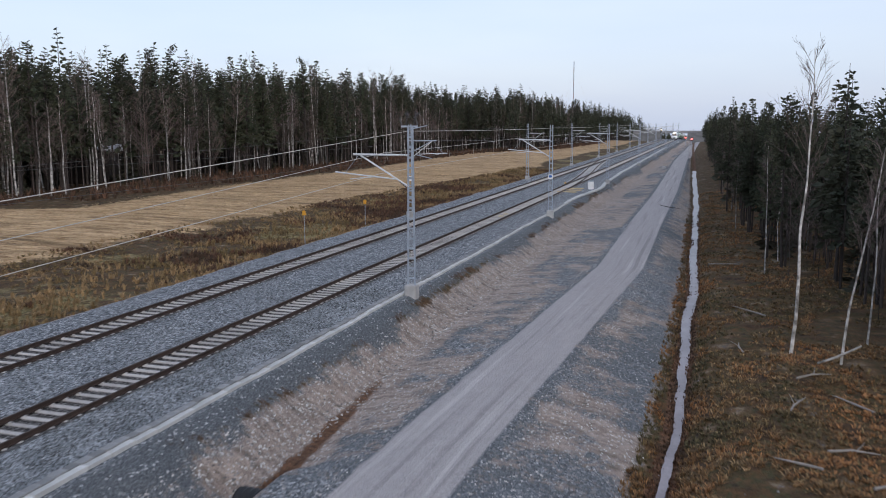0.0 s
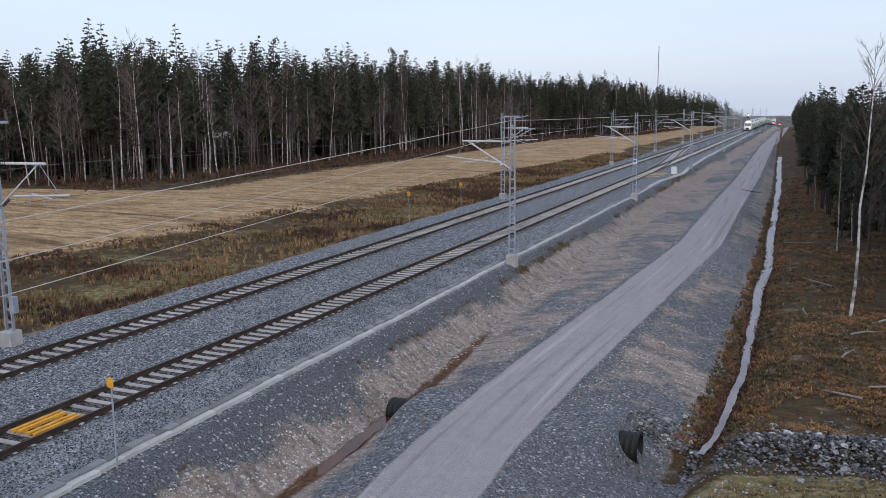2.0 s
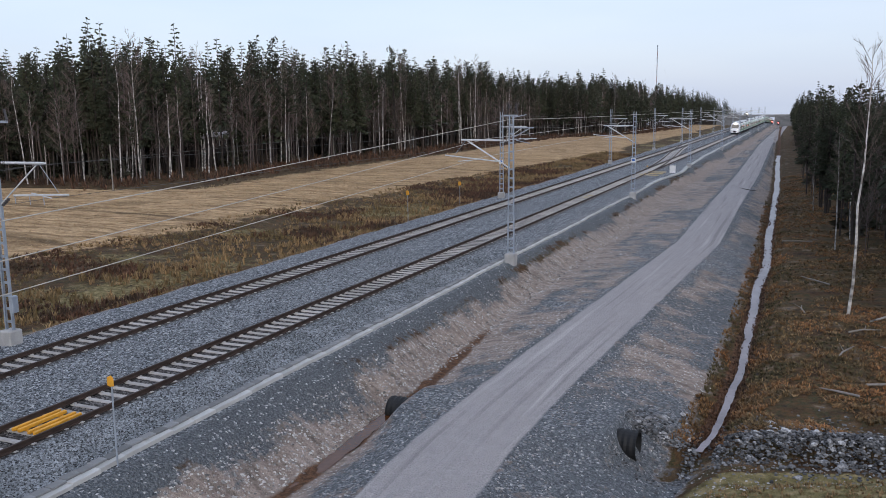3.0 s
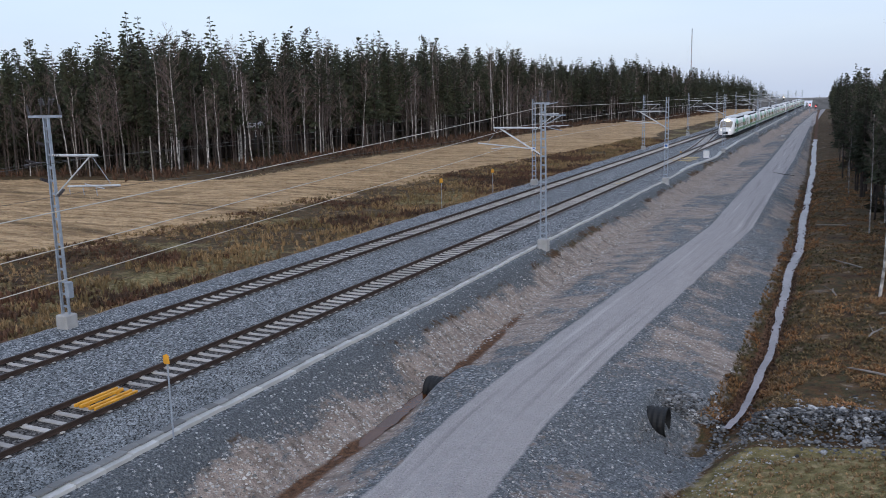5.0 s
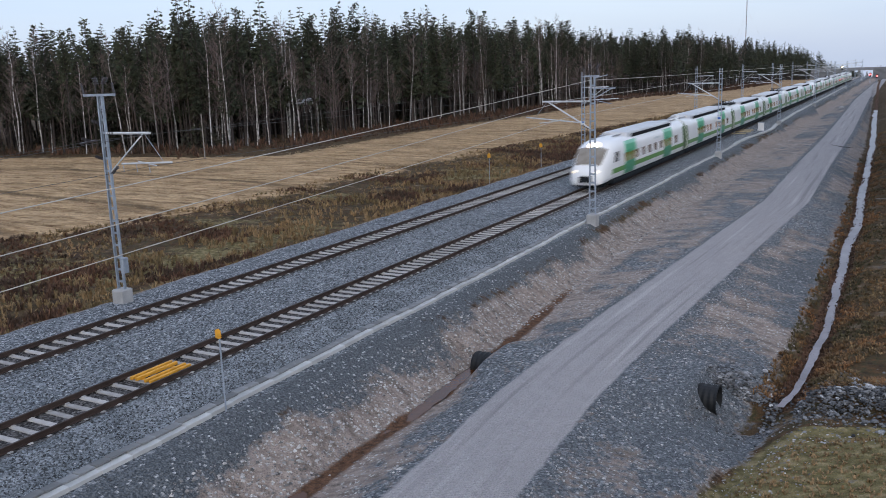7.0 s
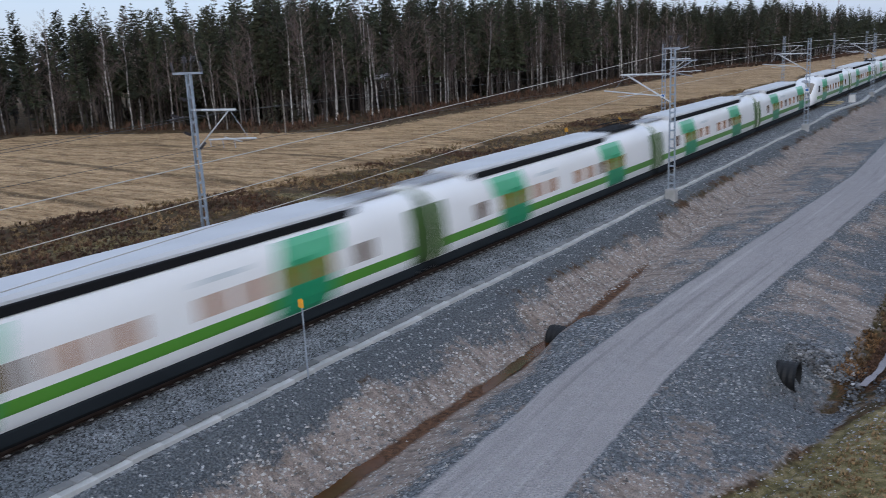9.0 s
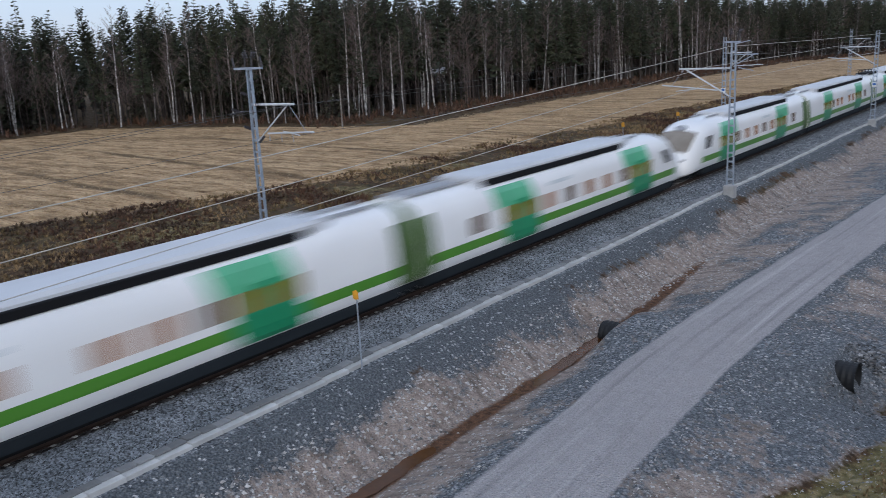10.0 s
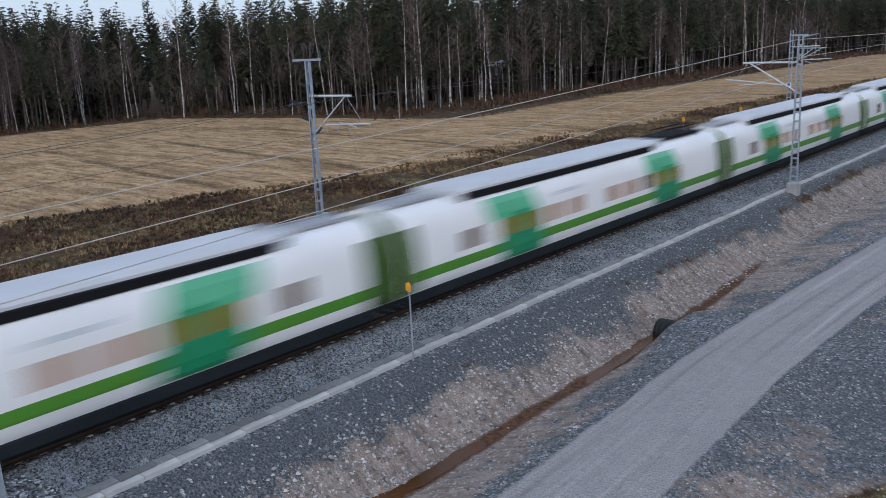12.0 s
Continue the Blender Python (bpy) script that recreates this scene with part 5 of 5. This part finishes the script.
def rubble():
    """A bank of blasted rock across the end of the wet ditch."""
    rng = random.Random(77)
    t = thing("rock_pile", "low bank of grey blasted rock across the ditch", "rocks")
    meshes = [s.mesh("rock", ROCK) for s in STONES]

    def spot():
        while True:
            u, v = rng.uniform(-5.6, 9.0), rng.gauss(0, 1.25)
            x, y = u, 29.6 + v + (0.25 * (u + 3) if u < -3 else -0.02 * u)
            if abs(x + 2.85) < 0.28 and rng.random() < 0.9:
                continue
            if x < -3.6 and abs(y - 28.6) < 0.9 or x > lerp(y, BANK_FOOT) - 0.3:
                continue
            return x, y
    heap = lambda x, y: 0.42 * math.exp(-((y - 29.4) / 1.1) ** 2) * (1 if x > -2.3 else 0.25)
    for k in range(280):
        x, y = spot()
        r = 0.06 + 0.10 * rng.random() ** 2
        o = part("rock", meshes[k % 8], ROCK, t)
        o.location = (x, y, ground_at(x, y) + heap(x, y) * rng.uniform(0.3, 1.0) + r * 0.15)
        o.rotation_euler, o.scale = (rng.uniform(-0.4, 0.4), rng.uniform(-0.4, 0.4), rng.uniform(0, 6.28)), (r, r, r)
    verts, faces, n = [], [], 0
    spots = [spot() for k in range(6500)]
    for (x, y), z in zip(spots, height([p[0] for p in spots], [p[1] for p in spots])):
        r = rng.uniform(0.025, 0.075)
        z = float(z) + heap(x, y) * rng.uniform(0.2, 1.0)
        s = rng.choice(STONES)
        a = rng.uniform(0, 6.28)
        for q in s.v:
            verts.append((x + r * (q[0] * math.cos(a) - q[1] * math.sin(a)), y + r * (q[0] * math.sin(a) + q[1] * math.cos(a)), z + r * q[2]))
        faces += [tuple(i + n for i in f) for f in s.f]
        n += len(s.v)
    me = bpy.data.meshes.new("rubble")
    me.from_pydata(verts, [], faces)
    me.materials.append(ROCK)
    tagged(part("rubble", me, ROCK, t), kind="stuff")


rubble()


def pebbles():
    rng = random.Random(12)
    pts = []
    # pale stones on the cut slope, along both road shoulders and on the east verge
    for k in range(9500):
        y = 8 + 75 * rng.random() ** 1.4
        pts.append((-14.4 - 1.7 * rng.random() ** 1.2, y, 0.018 + 0.075 * rng.random() ** 5))
    for k in range(8500):
        y = 10 + 80 * rng.random() ** 1.4
        xr = lerp(y, ROAD)
        side = rng.choice((-1, 1, 1))
        pts.append((xr + side * (1.75 + abs(rng.gauss(0, 0.9 if side < 0 else 1.5))), y, 0.018 + 0.05 * rng.random() ** 4))
    for k in range(1400):
        y = rng.uniform(15, 27.2)
        pts.append((lerp(y, BANK_FOOT) + rng.gauss(0.3, 0.8), y, 0.015 + 0.05 * rng.random() ** 4))
    for k in range(500):
        pts.append((rng.uniform(-3, 8), rng.uniform(25.6, 27.6), 0.015 + 0.05 * rng.random() ** 3))
    scatter("loose_stones", "scattered pale fieldstones on the cut slope and verges", "stones", pts, SMALL, STONE_PALE)
    pts = []
    for k in range(60000):
        y = 7 + 45 * rng.random() ** 1.5
        x = rng.choice((rng.uniform(-20.3, -18.1), rng.uniform(-26.4, -22.3), rng.uniform(-20.3, -18.1)))
        pts.append((x, y, rng.uniform(0.03, 0.058)))
    scatter("ballast_stones", "coarse grey crushed-stone ballast", "ballast", pts, SMALL, BALLAST)


pebbles()


# ---- grasses and brush ----
def blades(name, label, places, material, blade=7):
    """Tussocks of bent blades; places: x, y, height, spread."""
    rng = random.Random(name)
    verts, faces = [], []
    zs = height([p[0] for p in places], [p[1] for p in places])
    for (x, y, h, w), z in zip(places, zs):
        for b in range(blade):
            a = rng.uniform(0, 6.28)
            dx, dy = math.cos(a), math.sin(a)
            bx, by = x + dx * w * 0.3 * rng.random(), y + dy * w * 0.3 * rng.random()
            t = 0.022 + 0.05 * h
            hh = h * rng.uniform(0.5, 1.15)
            o = w * rng.uniform(0.2, 1.0)
            k = len(verts)
            verts += [(bx - dy * t, by + dx * t, z - 0.05), (bx + dy * t, by - dx * t, z - 0.05), (bx + dx * o * 0.5 + dy * t * 0.7, by + dy * o * 0.5 - dx * t * 0.7, z + hh * 0.7), (bx + dx * o * 0.5 - dy * t * 0.7, by + dy * o * 0.5 + dx * t * 0.7, z + hh * 0.7), (bx + dx * o, by + dy * o, z + hh)]
            faces += [(k, k + 1, k + 2, k + 3), (k + 3, k + 2, k + 4)]
    me = bpy.data.meshes.new(name)
    me.from_pydata(verts, [], faces)
    me.materials.append(material)
    return tagged(new(name, me), label, "grass", kind="stuff")


def grasses():
    rng = random.Random(3)
    pts, red = [], []
    ys = [8 + 190 * rng.random() ** 1.5 for k in range(30000)]
    xs = [rng.uniform(lerp(y, FIELD_EDGE) - 1.5, -32.8) for y in ys]
    patch = fractal(np.array(xs), np.array(ys), 5.0, 90)
    for x, y, p in zip(xs, ys, patch):
        if p < rng.uniform(-0.24, 0.06):
            continue
        tall = 1.7 if -44 < x < -35 else 1.0
        (red if p + rng.uniform(-0.1, 0.1) > 0.06 else pts).append((x, y, rng.uniform(0.08, 0.32) * tall, rng.uniform(0.15, 0.4)))
    blades("verge_grass", "tall dry brown grass along the railway verge", pts, DRYGRASS)
    blades("verge_brush", "reddish-brown brush along the railway verge", red, REDBRUSH, 9)
    pts = []
    for k in range(4200):
        e = west_edge(455 * rng.random() ** 1.15)
        far = e[1] > 92
        if not far and rng.random() < 0.6:
            continue
        d = rng.uniform(-11, 4) if far else rng.uniform(-2, 6)
        pts.append((e[0] + e[2] * d, e[1] + e[3] * d, 0.3 + 1.1 * rng.random() ** 2, rng.uniform(0.5, 1.1)))
    blades("wood_edge_brush", "rust-brown brush along the edge of the wood", pts, REDBRUSH, 10)
    pts, pale, dark = [], [], []
    ys = [30.5 + 120 * rng.random() ** 1.6 for k in range(23000)]
    xs = [lerp(y, DITCH_E) + 0.6 + 12.5 * rng.random() for y in ys]
    for x, y, p in zip(xs, ys, fractal(np.array(xs), np.array(ys), 2.4, 93)):
        if p > -0.09:
            (pts if rng.random() < 0.75 else pale).append((x, y, rng.uniform(0.04, 0.15), rng.uniform(0.12, 0.34)))
    for k in range(1500):
        y = 30 + 80 * rng.random() ** 1.5
        x = lerp(y, DITCH_E) + rng.choice((-1, 1)) * rng.uniform(0.4, 1.1)
        pts.append((x, y, rng.uniform(0.05, 0.18), rng.uniform(0.1, 0.25)))
    for k in range(5000):
        x, y = rng.uniform(-6.5, 7), rng.uniform(13, 28.5)
        if x < lerp(y, BANK_FOOT) + 0.3:
            continue
        pale.append((x, y, rng.uniform(0.03, 0.12), rng.uniform(0.06, 0.16)))
    for k in range(1800):
        y = 30 + 90 * rng.random() ** 1.4
        x = lerp(y, DITCH_E) + 0.5 * float(fractal(np.array([9.0]), np.array([y]), 7.0, 6)[0]) + rng.choice((-1, 1)) * rng.uniform(0.12, 0.5)
        dark.append((x, y, rng.uniform(0.05, 0.16), rng.uniform(0.06, 0.16)))
    blades("ditch_sedge", "dark dead sedge along the ditch's edges", dark, REDBRUSH, 5)
    blades("bog_grass", "rust-brown tussocks and moss on the boggy ground", pts, MOSSGRASS)
    blades("bank_grass", "short pale dead grass", pale, DRYGRASS, 5)
    pts = []
    for k in range(15000):
        y = 25 + 160 * rng.random() ** 1.3
        lo, hi = lerp(y, WOOD_EDGE) + 2, lerp(y, FIELD_EDGE) - 0.5
        pts.append((rng.uniform(max(lo, -128), hi), y, rng.uniform(0.05, 0.16), rng.uniform(0.2, 0.45)))
    blades("field_stubble", "flattened straw-coloured grass on the field", pts, STRAW, 3)


grasses()


# ---- trackside things ----
def yellow_frame():
    """Painted timber bars laid between the rails of the near track."""
    t = thing("timber_frame", "orange-yellow painted timber frame lying between the rails", "frame")
    for x in (-21.86, -21.62, -21.22, -20.98):
        part("bar", Shape().box(x - 0.05, x + 0.06, 18.35, 20.15, -0.16, -0.06, c=0.015), YELLOW, t)
    for y in (18.6, 19.9):
        part("crosspiece", Shape().box(-21.95, -20.88, y - 0.06, y + 0.06, -0.215, -0.17), YELLOW, t)


def sign_post(x, y, h, label, size=0.17):
    z = ground_at(x, y)
    t = thing("marker_sign", label, "sign", "marker signs", m=pose(x, y, 0))
    part("post", Shape().tube((0, 0, z - 0.2), (0, 0, h), 0.026, n=8), GALV, t, "thin galvanised post")
    part("plate", Shape().loft([[(size * a, -0.03 - d, h - 0.02 + size * b) for a, b in ((0, -1.1), (0.8, -0.9), (0.75, 0.7), (0.15, 1.15), (-0.75, 0.75), (-0.8, -0.9))] for d in (0, 0.02)]), YELLOW, t, "orange-yellow plate")


yellow_frame()
sign_post(-17.4, 17.95, 2.1, "orange-yellow marker sign on a thin post by the duct", 0.14)
sign_post(-33.7, 71.5, 1.7, "small yellow marker on a post in the verge", 0.2)
sign_post(-34.0, 85.2, 1.4, "small yellow marker on a post in the verge", 0.2)
sign_post(-20.0, 120.0, 1.2, "small yellow marker beside the switch", 0.12)


def crossover():
    """The switch that leads from the near to the far track, with its machine."""
    t = thing("crossover_track", "diagonal crossover track between both lines", "track", kind="structure")
    n = 26
    path = []
    for k in range(n + 1):
        f = k / n
        y = 122 + 110 * f
        path.append((NEAR + (FAR - NEAR) * (f * f * (3 - 2 * f)), y))
    for r in (-0.797, 0.797):
        part("rail", Shape().loft([rail_section(x + r, y) for x, y in path]), STEEL_RAIL, t)
    rest = Shape()
    for x, y in [(lerp(126 + 0.61 * k, [(b, a) for a, b in path]), 126 + 0.61 * k) for k in range(165)]:
        rest.box(x - 1.3, x + 1.3, y - 0.12, y + 0.12, -0.40, -0.188)
    tagged(part("sleepers", rest, SLEEPER, t), kind="stuff")
    m = thing("point_machine", "white steel point machine beside the switch", "machine", m=pose(-17.9, 129.5, 0))
    part("case", Shape().box(-0.4, 0.4, -0.3, 0.3, -0.4, 0.75, c=0.06), SIGNWHITE, m)
    part("lid", Shape().box(-0.44, 0.44, -0.34, 0.34, 0.75, 0.83, c=0.02), GALV, m)
    for k, (y, x) in enumerate(((121.5, -19.9), (124.5, -19.7), (127.5, -19.8))):
        d = thing("drive_rod", "pale yellow timber and rods beside the switch", "rod", m=pose(x, y, -0.16, 0, 0, 12 * k - 10))
        part("beam", Shape().box(-1.5, 1.2, -0.1, 0.1, -0.06, 0.09, c=0.02), PALEWOOD, d)
    b = thing("equipment_box", "small pale concrete box on the gravel strip", "box", m=pose(-12.1, 208, ground_at(-12.1, 208)))
    part("case", Shape().box(-0.4, 0.4, -0.35, 0.35, -0.1, 0.5, c=0.06), CONCRETE, b)
    for y in (90.0, 92.0):
        k = thing("balise", "flat yellow track balise on a sleeper", "balise", m=pose(NEAR, y, -0.19))
        part("plate", Shape().box(-0.26, 0.26, -0.22, 0.22, 0, 0.07, c=0.02), PALEWOOD, k)


crossover()


def signals():
    """Railway signals far down the line, lit red."""
    for x, y, z in ((-13.9, 420, 2.6), (-11.2, 420, 2.6)):
        t = thing("railway_signal", "tall signal post showing a red light", "signal", "signals", m=pose(x, y, ground_at(x, y)))
        part("post", Shape().tube((0, 0, 0), (0, 0, z + 0.4), 0.09, n=8), GALV, t)
        part("head", Shape().box(-0.4, 0.4, -0.1, 0.12, z, z + 1.7, c=0.08), BLACK, t)
        part("red_light", Shape().tube((0, -0.12, z + 0.9), (0, -0.2, z + 0.9), 0.30, n=16), RED_LAMP, t, "glowing red lamp")
    t = thing("railway_signal", "signal post showing a warm white light", "signal", "signals", m=pose(-23.9, 400, ground_at(-23.9, 400)))
    part("post", Shape().tube((0, 0, 0), (0, 0, 6.4), 0.09, n=8), GALV, t)
    part("head", Shape().box(-0.35, 0.35, -0.1, 0.12, 4.8, 6.6, c=0.06), BLACK, t)
    part("light", Shape().tube((0, -0.12, 6.0), (0, -0.2, 6.0), 0.26, n=14), WARM_LAMP, t, "warm white lamp")


signals()


def overbridge():
    """A low concrete road bridge over the line, far off behind the crest."""
    t = thing("road_bridge", "pale grey concrete road bridge far down the line", "bridge")
    z = -1.0 - float(crest(560))
    part("deck", Shape().box(-33, -17, 556, 564, 2.2, 3.0, c=0.1), HAZE_CONCRETE, t)
    for y in (556.2, 563.8):
        part("parapet", Shape().box(-50, 2, y - 0.15, y + 0.15, 3.0, 3.8), HAZE_CONCRETE, t)
    part("pier", Shape().box(-24.9, -24.0, 557, 563, z - 0.6, 2.2, c=0.1), HAZE_CONCRETE, t)
    for x0, x1 in ((-50, -33), (-17, 30)):
        slope = Shape().loft([[(x, 545, z - 0.6), (x, 555.9, 3.0), (x, 564.1, 3.0), (x, 576, z - 0.6)] for x in (x0, x1)])
        part("approach_ramp", slope, RAMP, t, "dull grass-grown approach ramp")


overbridge()


def tower():
    t = thing("radio_tower", "slender faded red and grey guyed radio tower far off", "tower", m=pose(-110.5, 700, -1))
    for k in range(12):
        z0, z1 = k * 4.85, (k + 1) * 4.85
        part("section", Shape().bar((0, 0, z0), (0, 0, z1), 0.55, 0.55), GALV if k % 2 else TOWER_RED, t)
    for a in (0.3, 2.4, 4.5):
        part("guy_wire", Shape().tube((0, 0, 50), (25 * math.cos(a), 25 * math.sin(a), 0), 0.02, n=4), WIRE, t)


tower()


def house(x, y, ln, w, h, turn, label):
    t = thing("house", label, "house", "houses in the wood", m=pose(x, y, -1.0, 0, 0, turn))
    part("wall", Shape().box(-w / 2, w / 2, -ln / 2, ln / 2, 0, h), REDWALL, t, "red boarded wall")
    roof = Shape()
    roof.loft([[(-w / 2 - 0.6, yy, h - 0.1), (0, yy, h + 0.7), (w / 2 + 0.6, yy, h - 0.1), (w / 2 + 0.6, yy, h - 0.25), (0, yy, h + 0.52), (-w / 2 - 0.6, yy, h - 0.25)] for yy in (-ln / 2 - 0.5, ln / 2 + 0.5)])
    part("roof", roof, TIN, t, "pale tin roof")
    for k in range(int(ln / 3.2)):
        yy = -ln / 2 + 1.8 + k * 3.2
        wd = part("window", Shape().box(w / 2 - 0.02, w / 2 + 0.06, yy - 0.6, yy + 0.6, h - 1.8, h - 0.6), SIGNWHITE, t, "white window frame")
        part("pane", Shape().box(w / 2 + 0.05, w / 2 + 0.07, yy - 0.5, yy + 0.5, h - 1.7, h - 0.7), PANE, wd)


house(-106, 135, 17, 9, 5.6, 20, "red wooden house with a pale tin roof among trees")
house(-107, 164, 10, 8, 5.0, 25, "small red outbuilding with a tin roof among trees")


def poles():
    for x, y, h in ((-84, 87.0, 6.0), (-100, 91, 5.5)):
        t = thing("wooden_pole", "weathered grey pole at the field's edge", "pole", m=pose(x, y, ground_at(x, y)))
        part("pole", Shape().tube((0, 0, -0.3), (0, 0, h), 0.09, 0.07, 8), DEADWOOD, t)
    rng = random.Random(15)
    for x, y, ln, a in ((0.2, 75, 3.8, 25), (1.8, 41, 2.2, 70), (3.2, 37, 1.6, 10), (0.8, 58, 2.4, 140), (2.8, 45, 2.0, 45), (0.1, 50, 1.4, 100), (4.1, 34.5, 1.8, 30), (1.4, 35.5, 1.5, 160), (3.9, 42, 2.2, 120)):
        z = ground_at(x, y)
        t = thing("fallen_branch", "bleached fallen branch lying on the bog", "branch", "fallen branches", m=pose(x, y, z + 0.08, 0, rng.uniform(-4, 4), a))
        part("stem", Shape().tube((-ln / 2, 0, 0), (0, 0.08, 0.06), 0.05, 0.045, 6).tube((0, 0.08, 0.06), (ln / 2, -0.05, 0.03), 0.045, 0.02, 6), DEADWOOD, t)
        part("side_twig", Shape().tube((0.1, 0.07, 0.06), (ln * 0.3, 0.45, 0.22), 0.02, 0.008, 5), DEADWOOD, t)
    t = thing("fallen_branch", "thin dark branch lying at the road's edge", "branch", "fallen branches", m=pose(-6.4, 114.0, ground_at(-6.4, 114.0) + 0.07, 0, 5, -28))
    part("stem", Shape().tube((0.1, 0, 0), (1.5, 0.1, 0.04), 0.05, 0.025, 6).tube((0.1, 0, 0), (-1.5, 0.25, 0.02), 0.05, 0.015, 6), BARK, t)


poles()


# ---- what moves ----
def motions():
    for ob, behind, turn in TRAIN:
        rows = []
        for s in [0.5 * k for k in range(25)]:
            y = FRONT_AT[1] - SPEED * (s - FRONT_AT[0]) + behind + lerp(s, PACE)
            fall = math.degrees(math.atan(float(crest(y + 6) - crest(y - 6)) / 12))
            rows.append((s, pose(NEAR, y, -float(crest(y)), -fall if turn == 0 else fall, 0, turn)))
        walk(ob, rows)


motions()
